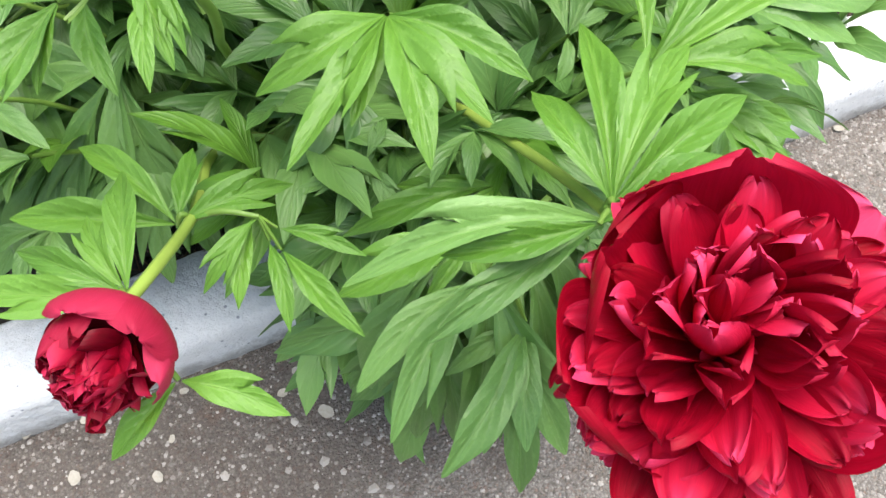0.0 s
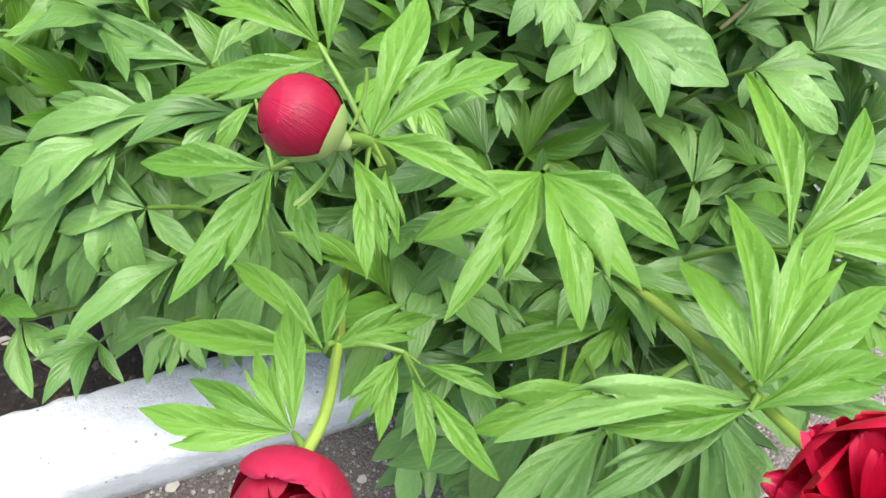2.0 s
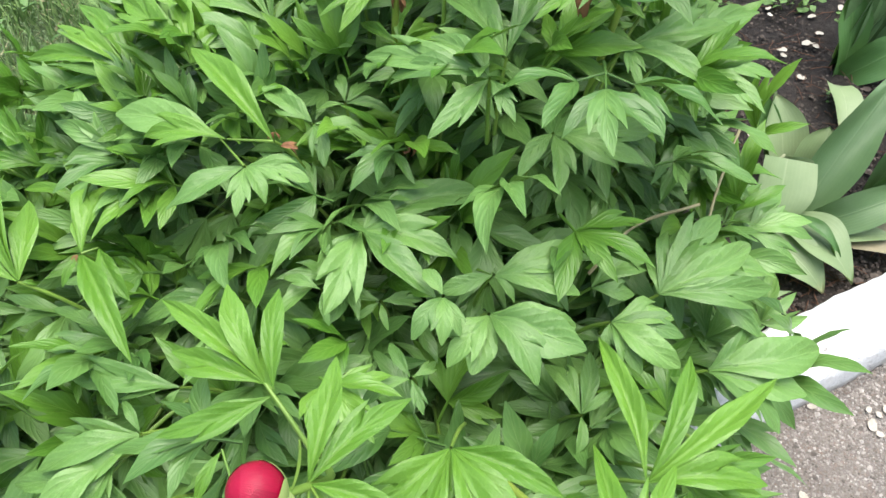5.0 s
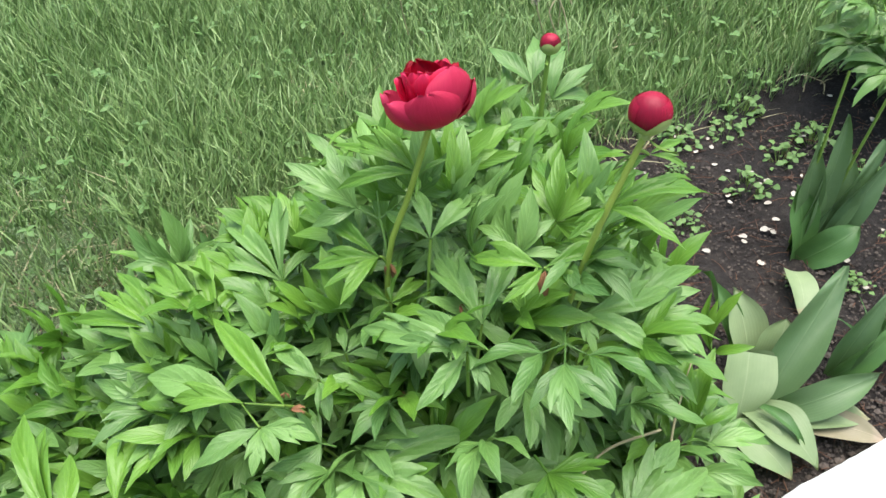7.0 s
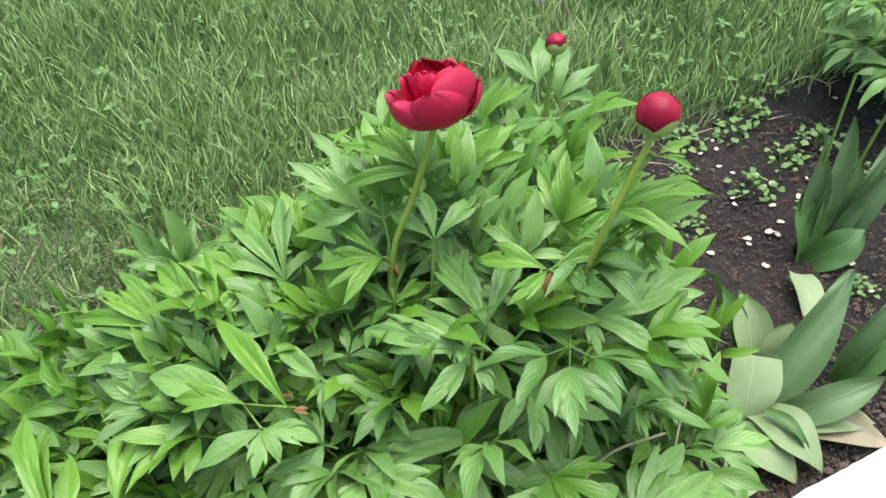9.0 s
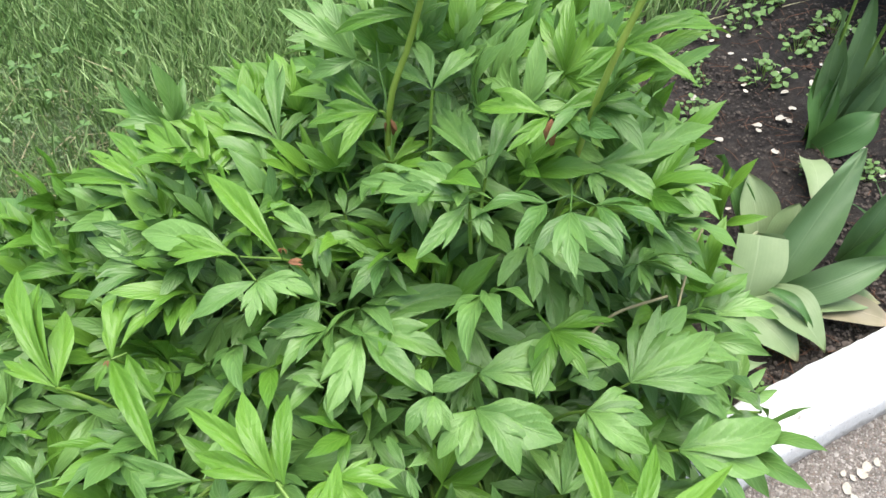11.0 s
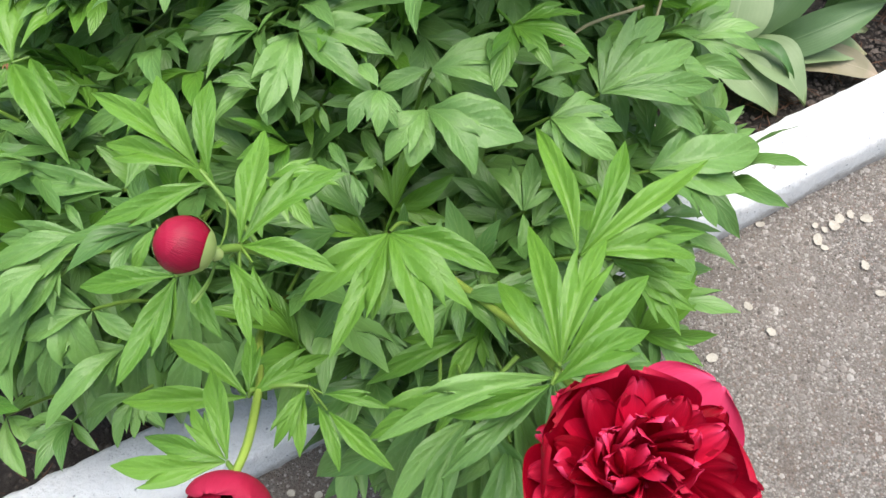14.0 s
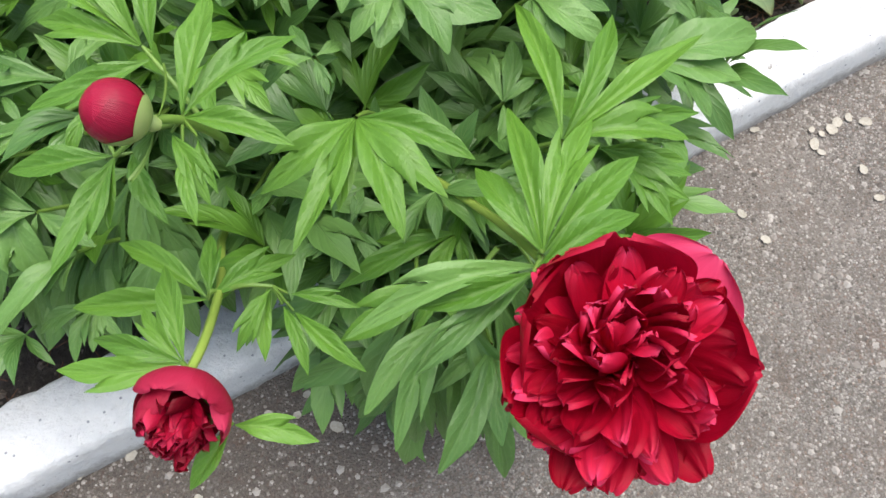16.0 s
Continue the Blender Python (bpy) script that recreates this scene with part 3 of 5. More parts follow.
OPEN_GUARD = [petal_mesh(10 + k, 0.088, 0.044, 4 + 2 * k, (92, 74, 40)[k], 0.3, 0.002, GUARD, 0.0, 20, 18, 0.006) for k in range(3)]
# the upper right guard petal, coloured paler for the sun's sheen on it
PALE_GUARD = petal_mesh(14, 0.086, 0.042, 8, 30, 0.25, 0.002, PALE_SHEEN, 0.0, 20, 18, 0.006)
TONGUES = [petal_mesh(30 + k, 0.07, 0.0125 + 0.0013 * k, 22 + 3 * k, (-8, 8, 22, 36)[k], 0.3, 0.0022, PETAL, 0.0, 18, 14, 0.012) for k in range(4)] + [petal_mesh(36, 0.07, 0.0145, 26, -4, 0.3, 0.003, PETAL, 0.08, 18, 14, 0.02)]
UPRIGHT = [petal_mesh(20 + k, 0.056, 0.0105 + 0.0013 * (k % 3), 50 + 4 * k, (-20, -6, 10, 24, 40)[k], 0.7, 0.002, PETAL, 0.0, 18, 14, 0.012) for k in range(5)]
CUP_GUARD = [petal_mesh(50 + k, 0.072, 0.031, -8 + 6 * k, 118, 0.55, 0.0015, ROSE) for k in range(3)]
CUP_LOOSE = [petal_mesh(55 + k, 0.068, 0.026, 22 + 6 * k, 74 - 10 * k, 0.5, 0.003, PETAL, 0.05, 14, 12, 0.02) for k in range(3)]
CUP_INNER = [petal_mesh(60 + k, 0.046 + 0.003 * k, 0.0085 + 0.0016 * k, 48 + 8 * k, 34 + 14 * (k % 2), 0.9, 0.004, DEEP, 0.14) for k in range(5)]
def egg_shell(seed, reach, half, lift, material, name="petal"):
    """A patch of an egg that stands on the origin: reach from its foot and half-width, in degrees."""
    rng = random.Random(seed)
    ph = rng.uniform(0, 6)
    b = Build()

    def at(s, q):
        v = q * 2 - 1
        h = radians(reach) * s * (1 - 0.10 * v * v * s)
        a = radians(half) * v * (1 - 0.55 * max(0.0, s - 0.55) / 0.45 if reach < 120 else 1.0)
        rad = 0.0202 * lift * math.sin(h) * (1 + 0.01 * math.sin(3 * a + ph))
        return Vector((rad * math.cos(a), rad * math.sin(a), 0.0205 * (1 - lift * math.cos(h))))
    b.grid(14, 14, at)
    return b.mesh(name, material)


BALL = [egg_shell(70 + k, 150 - 9 * k, 82, 1.012 + 0.014 * k, BUD_PETAL) for k in range(3)]
BUD_SEPALS = [egg_shell(85, 74, 84, 1.075, SEPAL, "sepal"), egg_shell(86, 94, 62, 1.06, SEPAL, "sepal")]
SEPALS = [petal_mesh(80 + k, 0.043 + 0.007 * k, 0.017, -8, 100 + 14 * k, 0.66, 0.0003, SEPAL, 0, 14, 10, 0.0) for k in range(2)]
FLAT_SEPALS = [petal_mesh(95 + k, 0.036 + 0.006 * k, 0.015, -16, 8, 0.3, 0.0003, SEPAL, 0, 12, 8, 0.0) for k in range(2)]
HOOD = egg_shell(90, 118, 62, 1.09, SEPAL, "sepal")
BRACT = petal_mesh(91, 0.04, 0.003, -10, 50, 0.4, 0.001, STEM)


def frame_of(at, axis, turn=0.0, size=1.0):
    q = Vector(axis).normalized().to_track_quat("Z", "Y").to_matrix().to_4x4()
    return Matrix.Translation(at) @ q @ Matrix.Rotation(radians(turn), 4, "Z") @ Matrix.Scale(size, 4)


def flower_base(bush, name, at, axis, size, turn, label, sepals=4, sepal_size=1.0, shapes=None):
    b = Build()
    b.tube([(0, 0, -0.008), (0, 0, -0.004), (0, 0, 0.0), (0, 0, 0.004)], [0.0035, 0.0055, 0.005, 0.002], 10)
    ob = part(name, b.mesh("receptacle", SEPAL), bush, frame_of(at, axis, turn, size), label)
    for i in range(sepals):
        part("sepal", (shapes or SEPALS)[i % 2], ob, rot(0, 0, i * 360 / sepals + 12 * (i % 3)) @ Matrix.Translation((0.0, 0, 0 if shapes else -0.0015)) @ Matrix.Scale(sepal_size, 4))
    return ob


def ring(flower, meshes, count, tilt, spread, lift, seed, size=(0.92, 1.08), phase=0.0, slide=0.003, lean=0.0):
    rng = random.Random(seed)
    for i in range(count):
        m = rot(0, 0, phase + 360 * i / count + rng.uniform(-spread, spread)) @ Matrix.Translation((slide, 0, lift)) @ rot(rng.uniform(-spread, spread) * 0.7, tilt + lean * math.cos(radians(phase + 360 * i / count)) + rng.uniform(-spread, spread) * 0.6, 0)
        part("petal", rng.choice(meshes), flower, m @ Matrix.Scale(rng.uniform(*size), 4))


def open_bloom(bush, at, axis, size):
    """A full double flower: broad guard petals round rings of smaller ones, longer and flared on one side."""
    z = Vector(axis).normalized()
    y = (Vector((0, 1, 0)) - z * z.y).normalized()
    turned = Matrix.Translation(at) @ Matrix((y.cross(z), y, z)).transposed().to_4x4() @ Matrix.Scale(size, 4)
    f = flower_base(bush, "flower", at, axis, size, 0, "fully open crimson double peony bloom", 4, 1.0, FLAT_SEPALS)
    f.matrix_local = turned
    # the broad guard petals: bearing, tilt, size, shape
    for az, tilt, k, shape in ((70, 4, 1.08, 0), (24, 14, 0.98, 2), (332, 10, 1.02, 1), (136, 0, 1.02, 0), (188, 6, 1.0, 1), (100, 10, 0.9, 1)):
        part("petal", PALE_GUARD if az == 24 else OPEN_GUARD[shape], f, rot(0, 0, az) @ Matrix.Translation((0.002, 0, -0.004)) @ rot(0, tilt, 0) @ Matrix.Scale(k, 4))
    rng = random.Random(23)
    for i in range(11):
        m = rot(0, 0, 205 + 9 * i + rng.uniform(-4, 4)) @ Matrix.Translation((0.004, 0, -0.002)) @ rot(18 + rng.uniform(-12, 12), 16 + rng.uniform(-5, 5), 0)
        part("petal", rng.choice(TONGUES), f, m @ Matrix.Scale(rng.uniform(0.94, 1.12), 4))
    rng = random.Random(17)
    for count, shapes, tilt, spread, grow, lift in ((17, TONGUES, 8, 5, 1.0, 0.001), (16, TONGUES, -6, 5, 0.96, 0.004), (14, TONGUES, -20, 6, 0.86, 0.007), (13, UPRIGHT, 4, 7, 1.08, 0.007), (11, UPRIGHT, -10, 9, 0.98, 0.009), (6, UPRIGHT, -24, 12, 0.86, 0.010), (6, UPRIGHT, -36, 10, 0.66, 0.006)):
        phase = rng.uniform(0, 360)
        for i in range(count):
            az = phase + 360 * i / count + rng.uniform(-spread, spread)
            flare = math.cos(radians(az + 70))
            m = rot(0, 0, az) @ Matrix.Translation((0.004, 0, lift)) @ rot(16 + rng.uniform(-10, 10), tilt + 9 * flare + rng.uniform(-4, 4), rng.uniform(-6, 6))
            part("petal", rng.choice(shapes), f, m @ Matrix.Scale(grow * (1 + 0.10 * flare) * rng.uniform(0.9, 1.1), 4))
    # the closed heart of the flower
    for i in range(12):
        m = rot(0, 0, 137.5 * i) @ Matrix.Translation((0.010 - 0.0006 * i, 0, 0.002)) @ rot(14, -4 - 2 * i, 0)
        part("petal", UPRIGHT[3 + i % 2], f, m @ Matrix.Scale(0.72 - 0.012 * i, 4))
    return f


def half_bloom(bush, at, axis, size, turn, label, guard_tilt=0.0, inner=0, tuft=1.0, hood=False):
    f = flower_base(bush, "flower", at, axis, size, turn, label)
    rng = random.Random(5)
    for i in range(7):
        if hood and (f.matrix_local.to_3x3() @ (rot(0, 0, i * 360 / 7).to_3x3() @ Vector((1, 0, 0)))).normalized().z < -0.3:
            continue
        part("petal", CUP_GUARD[i % 3], f, rot(0, guard_tilt + rng.uniform(-7, 7), i * 360 / 7 + rng.uniform(-8, 8)) @ Matrix.Translation((0.002, 0, 0)) @ Matrix.Scale(rng.uniform(0.9, 1.1), 4))
    for i in range(inner):
        part("petal", CUP_LOOSE[i % 3], f, rot(0, rng.uniform(-14, 2), 25 + i * 360 / inner + rng.uniform(-14, 14)) @ Matrix.Translation((0.002, 0, 0.003)) @ Matrix.Scale(rng.uniform(0.86, 1.0), 4))
    ring(f, CUP_INNER, 15, 6, 22, 0.006, 11, (1.0 * tuft, 1.3 * tuft))
    ring(f, CUP_INNER, 15, -8, 24, 0.008, 12, (0.95 * tuft, 1.25 * tuft), 20)
    ring(f, CUP_INNER, 13, -22, 28, 0.009, 13, (0.85 * tuft, 1.15 * tuft), 10, 0.001)
    return f


def bud(bush, at, axis, size, turn, label, hooded=False):
    f = flower_base(bush, "flower_bud", at, axis, size, turn, label, 4, 1.0, BUD_SEPALS)
    b = Build()

    def core(s, q):
        a, h = q * 6.28318, math.pi * s
        rad = 0.0200 * math.sin(h) * (1 + 0.02 * math.sin(3 * a + 4 * s))
        return Vector((rad * math.cos(a), rad * math.sin(a), 0.0205 * (1 - math.cos(h))))
    b.grid(14, 24, core)
    part("petal", b.mesh("rolled_petals", BUD_PETAL), f, None, "tightly rolled inner petals")
    for i in range(3):
        part("petal", BALL[i], f, rot(0, 0, 40 + i * 125))
    if hooded:
        for i in range(2):
            part("sepal", HOOD, f, rot(0, 0, 95 + 58 * i) @ Matrix.Scale(1.0 + 0.02 * i, 4))
    for i in range(2):
        part("bract", BRACT, f, rot(0, 12, 100 + 150 * i) @ Matrix.Translation((0.003, 0, -0.004)))
    return f


def leafy(bush, pts, seed, spots):
    """Leaves set along a flowering stem, at these shares of its length."""
    rng = random.Random(seed)
    turn = rng.uniform(0, 360)
    for k in spots:
        turn += 137.5
        m = Matrix.Translation(pts[int(k * 14)]) @ rot(rng.uniform(-15, 15), rng.uniform(-40, -5), turn) @ Matrix.Scale(rng.uniform(0.85, 1.1), 4)
        part("leaf", rng.choice(UPPER if k > 0.5 else FULL), bush, m)


# ---- ground ----
def kerb_y(x):
    return 0.414 + 0.207 * x


def bed_edge(x):
    """Where the dug bed meets the lawn."""
    return 1.50 + 0.30 * max(-1.0, min(1.0, x)) + 0.05 * math.sin(4 * x) if x < 0.45 else 1.66 + 0.05 * math.sin(5 * x)


def sheet(name, nu, nv, at, material, kind="structure", label="", category=""):
    b = Build()
    b.grid(nu, nv, at)
    ob = new(name, b.mesh(name, material))
    return tagged(ob, label, category, kind=kind)


sheet("ground", 2, 2, lambda s, q: Vector((-300 + 600 * s, -300 + 600 * q, -0.06)), TURF, label="grassy ground stretching away from the path", category="ground")
sheet("pavement", 40, 30, lambda s, q: Vector((-7 + 14 * s, kerb_y(-7 + 14 * s) - 8 * (1 - q), 0.0)), PAVEMENT, label="worn grey gravelly asphalt footpath", category="pavement")


def soil_at(s, q):
    x = 0.5 + 2.1 * (2 * s - 1) + 4.2 * (2 * s - 1) ** 5
    y0 = kerb_y(x) + 0.09
    y = y0 + (bed_edge(x) + 0.25 - y0) * q
    z = 0.03 + 0.012 * noise.noise((x * 5, y * 5, 1)) + 0.01 * noise.noise((x * 17, y * 17, 2)) + 0.006 * noise.noise((x * 48, y * 48, 3))
    return Vector((x, y, z - 0.05 * max(0, q - 0.92) / 0.08))


sheet("flower_bed_soil", 260, 110, soil_at, SOIL, label="dark crumbly garden soil of the flower bed", category="soil")


def turf_at(s, q):
    x = -7 + 15 * s
    y = bed_edge(x) + 9 * q * q
    return Vector((x, y, 0.012 + 0.015 * noise.noise((x * 1.5, y * 1.5, 5)) + 0.008 * noise.noise((x * 9, y * 9, 6)) - 0.03 * (1 if q == 0 else 0)))


sheet("lawn", 150, 60, turf_at, TURF, label="rough lawn with earth showing between tufts", category="lawn")


def kerb():
    b = Build()
    n = 420

    def at(s, q):
        x = 0.5 + 3.0 * (2 * s - 1) + 3.4 * (2 * s - 1) ** 5
        wob = 0.003 * noise.noise((x * 6, 1, 1)) + 0.002 * noise.noise((x * 30, 2, 1))
        prof = ((0.0, -0.03), (0.0, 0.02), (0.001, 0.055), (0.003, 0.069), (0.009, 0.0755), (0.05, 0.077), (0.094, 0.075), (0.1, 0.068), (0.103, 0.055), (0.105, 0.0))
        d, z = prof[int(round(q * (len(prof) - 1)))]
        rough = 0.0025 * noise.noise((x * 40, d * 60, z * 60))
        return Vector((x - 0.2 * d, kerb_y(x) + d + wob + rough, z + (rough + 0.002 * noise.noise((x * 4, 3, 3))) * (1 if z > 0.03 else 0)))
    b.grid(n, 9, at)
    b.f.extend([tuple(range(10)), tuple(range(n * 10, n * 10 + 10))])
    return tagged(new("kerb", b.mesh("kerb", KERB)), "low concrete kerb with thick chipped whitewash", "kerb", kind="structure")


kerb()

# ---- peony bush ----
CROWN = Vector((0.12, 0.80, 0.03))
bush = tagged(new("peony_bush"), "leafy green peony bush with crimson flowers beside the kerb", "peony bush")
bush.empty_display_size = 0.1


def top_height(x, y):
    rx = 0.54 if x > 0.12 else 0.84
    ry = 0.68 if y > 0.85 else 0.60
    k = 1 - ((x - 0.12) / rx) ** 2 - ((y - 0.85) / ry) ** 2
    return 0.65 * k ** 0.42 if k > 0 else -1


def grown(x, y, z):
    """Where in the crown a shoot with its tip there comes out of the soil."""
    b = CROWN.lerp(Vector((x, y, 0.03)), 0.5)
    b.y = max(b.y, kerb_y(b.x) + 0.15)
    return b


# flowering stems
big = stem(bush, [grown(0.15, 0.4, 0), (0.125, 0.47, 0.30), (0.178, 0.34, 0.384), (0.193, 0.255, 0.45), (0.198, 0.195, 0.50), (0.194, 0.155, 0.522)], 0.0042, 0.0034, "", FLOWER_STEM)
open_bloom(bush, (0.195, 0.154, 0.525), (-0.16, -0.2, 0.95), 0.98)
nod = stem(bush, [grown(-0.04, 0.45, 0), (-0.04, 0.46, 0.30), (-0.05, 0.34, 0.39), (-0.052, 0.268, 0.462), (-0.062, 0.236, 0.485)], 0.0042, 0.0034, "", FLOWER_STEM)
half_bloom(bush, (-0.062, 0.230, 0.478), (-0.26, -0.74, 0.46), 0.76, 40, "half-open crimson peony nodding over the path", 2, hood=True)
tall = stem(bush, [grown(0.15, 0.85, 0), (0.135, 0.845, 0.42), (0.15, 0.842, 0.614), (0.185, 0.84, 0.71), (0.213, 0.83, 0.80)], 0.0042, 0.0034, "", FLOWER_STEM)
half_bloom(bush, (0.224, 0.832, 0.806), (-0.08, 0.42, 0.9), 1.02, 10, "crimson cup-shaped peony opening on a tall stem", 13, 8, 0.66)
side = stem(bush, [grown(0.36, 0.72, 0), (0.31, 0.72, 0.5), (0.35, 0.71, 0.70), (0.397, 0.713, 0.826)], 0.0042, 0.0034, "", FLOWER_STEM)
bud(bush, (0.398, 0.713, 0.829), (0.15, 0.12, 0.97), 0.98, 60, "round dark red peony bud about to open")
front = stem(bush, [grown(-0.03, 0.5, 0), (-0.02, 0.5, 0.34), (-0.004, 0.40, 0.50), (-0.012, 0.362, 0.578), (-0.026, 0.35, 0.602)], 0.004, 0.0028)
bud(bush, (-0.027, 0.348, 0.603), (-0.70, 0.12, 0.70), 0.92, 60, "round glossy red peony bud with green sepals")
back = stem(bush, [grown(0.42, 1.05, 0), (0.40, 1.04, 0.45), (0.415, 1.05, 0.6), (0.43, 1.057, 0.715)], 0.0042, 0.0034)
bud(bush, (0.43, 1.057, 0.717), (0.1, -0.1, 0.98), 0.68, 100, "small half-green peony bud", True)

leafy(bush, tall, 61, (0.4, 0.5))
leafy(bush, side, 62, (0.35, 0.45))
leafy(bush, back, 63, (0.4, 0.5, 0.6))
leafy(bush, big, 66, (0.25,))

# the leaves on top of the bush and round its flowers
leaf_of((-0.041, 0.475, 0.531), [(-0.115, 0.566, 0.551), (-0.059, 0.565, 0.554), ((-0.018, 0.556, 0.544), (-0.036, 0.471, 0.527)), (-0.114, 0.526, 0.532), ((-0.134, 0.459, 0.516), (-0.037, 0.465, 0.527))], 0.15, True, 900, (-0.010, 0.410, 0.490))
leaf_of((-0.012, 0.362, 0.582), [(0.022, 0.449, 0.590), (0.069, 0.412, 0.570), (0.049, 0.327, 0.571), ((-0.009, 0.306, 0.564), (-0.021, 0.356, 0.578)), ((-0.019, 0.293, 0.567), (-0.016, 0.341, 0.578)), ((-0.003, 0.311, 0.566), (-0.006, 0.348, 0.578))], 0.15, True, 901, (-0.008, 0.380, 0.545))
leaf_of((-0.064, 0.368, 0.555), [(-0.136, 0.386, 0.546), (-0.116, 0.301, 0.545), (-0.078, 0.323, 0.543), ((-0.042, 0.317, 0.540), (-0.054, 0.370, 0.551)), ((-0.099, 0.384, 0.540), (-0.074, 0.417, 0.552))], 0.16, True, 902, (-0.010, 0.360, 0.580))
leaf_of((0.094, 0.415, 0.461), [(0.006, 0.378, 0.449), (0.019, 0.320, 0.450), (0.060, 0.343, 0.450), (0.101, 0.305, 0.450), (0.174, 0.355, 0.448), (0.143, 0.328, 0.450)], 0.17, True, 903, (0.120, 0.480, 0.360))
leaf_of((0.159, 0.529, 0.471), [(0.109, 0.491, 0.460), (0.129, 0.478, 0.459), (0.182, 0.452, 0.460), (0.236, 0.475, 0.460), (0.235, 0.501, 0.460)], 0.27, True, 904)
leaf_of((0.120, 0.541, 0.499), [(0.083, 0.509, 0.489), (0.107, 0.498, 0.487), (0.126, 0.503, 0.486), (0.109, 0.575, 0.499)], 0.24, False, 905)
leaf_of((0.172, 0.558, 0.489), [(0.266, 0.572, 0.476), (0.246, 0.524, 0.476), (0.119, 0.561, 0.476), (0.184, 0.530, 0.478)], 0.22, False, 906)
leaf_of((0.345, 0.548, 0.402), [(0.452, 0.629, 0.404), (0.469, 0.586, 0.396), (0.469, 0.533, 0.388), (0.419, 0.620, 0.405), (0.369, 0.596, 0.402)], 0.21, False, 907)
leaf_of((0.278, 0.517, 0.425), [(0.265, 0.490, 0.412), (0.291, 0.462, 0.412), (0.328, 0.458, 0.414), (0.344, 0.510, 0.414), (0.345, 0.488, 0.414)], 0.23, False, 908)
leaf_of((0.272, 0.557, 0.430), [(0.346, 0.587, 0.422), (0.316, 0.546, 0.416)], 0.24, False, 909)
leaf_of((0.243, 0.349, 0.450), [(0.251, 0.486, 0.459), (0.322, 0.444, 0.463), (0.388, 0.407, 0.454), (0.361, 0.346, 0.437), (0.342, 0.325, 0.439)], 0.15, True, 910)
leaf_of((0.285, 0.362, 0.400), [(0.353, 0.317, 0.389), (0.341, 0.296, 0.389), (0.319, 0.279, 0.387), (0.355, 0.333, 0.387)], 0.15, True, 911)
leaf_of((0.192, 0.257, 0.462), [(0.212, 0.391, 0.454), (0.268, 0.353, 0.463), (0.288, 0.310, 0.463), (0.171, 0.349, 0.448)], 0.15, True, 912, (0.192, 0.262, 0.445))
leaf_of((0.190, 0.252, 0.452), [(0.040, 0.247, 0.440), (0.080, 0.206, 0.439), (0.280, 0.229, 0.439)], 0.12, False, 913, (0.191, 0.262, 0.445))
leaf_of((0.179, 0.242, 0.470), [(0.268, 0.263, 0.466), (0.095, 0.246, 0.458)], 0.15, True, 914, (0.192, 0.255, 0.452))
leaf_of((0.124, 0.270, 0.360), [(0.033, 0.215, 0.349), (0.049, 0.179, 0.349), (0.082, 0.237, 0.347)], 0.16, False, 915)
leaf_of((0.150, 0.243, 0.340), [(0.076, 0.157, 0.326), (0.132, 0.162, 0.329), (0.091, 0.222, 0.327), (0.105, 0.166, 0.329)], 0.16, False, 916)
leaf_of((-0.059, 0.330, 0.397), [(-0.126, 0.410, 0.388), (-0.049, 0.393, 0.388), (-0.171, 0.363, 0.387), (0.015, 0.354, 0.383)], 0.15, True, 917, (-0.051, 0.335, 0.395))
leaf_of((-0.072, 0.261, 0.450), [(-0.076, 0.345, 0.445), (-0.094, 0.314, 0.450), (-0.163, 0.287, 0.443), (-0.133, 0.300, 0.448)], 0.15, True, 918, (-0.060, 0.240, 0.482))
leaf_of((-0.046, 0.206, 0.455), [(0.006, 0.180, 0.444), (-0.084, 0.175, 0.443)], 0.20, True, 919, (-0.063, 0.236, 0.482))
leaf_of((-0.007, 0.322, 0.403), [((-0.028, 0.269, 0.386), (-0.011, 0.326, 0.399)), ((0.002, 0.247, 0.388), (-0.003, 0.306, 0.399)), ((0.046, 0.236, 0.387), (0.004, 0.298, 0.399)), ((0.055, 0.288, 0.389), (0.003, 0.314, 0.399)), (-0.047, 0.281, 0.392)], 0.15, True, 920, (-0.050, 0.335, 0.393))
leaf_of((0.156, 0.355, 0.334), [(0.082, 0.376, 0.323), (0.037, 0.341, 0.322), (0.110, 0.309, 0.324), (0.150, 0.324, 0.321)], 0.17, True, 921)
leaf_of((0.122, 0.296, 0.373), [(0.030, 0.276, 0.363), (0.086, 0.262, 0.363), (0.127, 0.260, 0.360)], 0.17, True, 922)
leaf_of((-0.170, 0.508, 0.440), [(-0.267, 0.503, 0.427), (-0.250, 0.531, 0.436), (-0.231, 0.472, 0.427), (-0.185, 0.544, 0.446)], 0.18, False, 923)
leaf_of((-0.196, 0.495, 0.430), [(-0.272, 0.449, 0.419), (-0.244, 0.448, 0.417), (-0.214, 0.449, 0.417)], 0.18, False, 924)
leaf_of((-0.130, 0.540, 0.450), [(-0.197, 0.563, 0.445), (-0.240, 0.586, 0.453), (-0.084, 0.589, 0.440), (-0.146, 0.530, 0.438)], 0.18, False, 925)
leaf_of((-0.171, 0.430, 0.360), [(-0.249, 0.447, 0.353), (-0.255, 0.374, 0.349), (-0.225, 0.406, 0.350), (-0.193, 0.402, 0.348)], 0.19, False, 926)
leaf_of((-0.186, 0.412, 0.290), [(-0.248, 0.406, 0.277), (-0.218, 0.366, 0.278), (-0.201, 0.371, 0.277), (-0.170, 0.374, 0.278)], 0.19, False, 927)
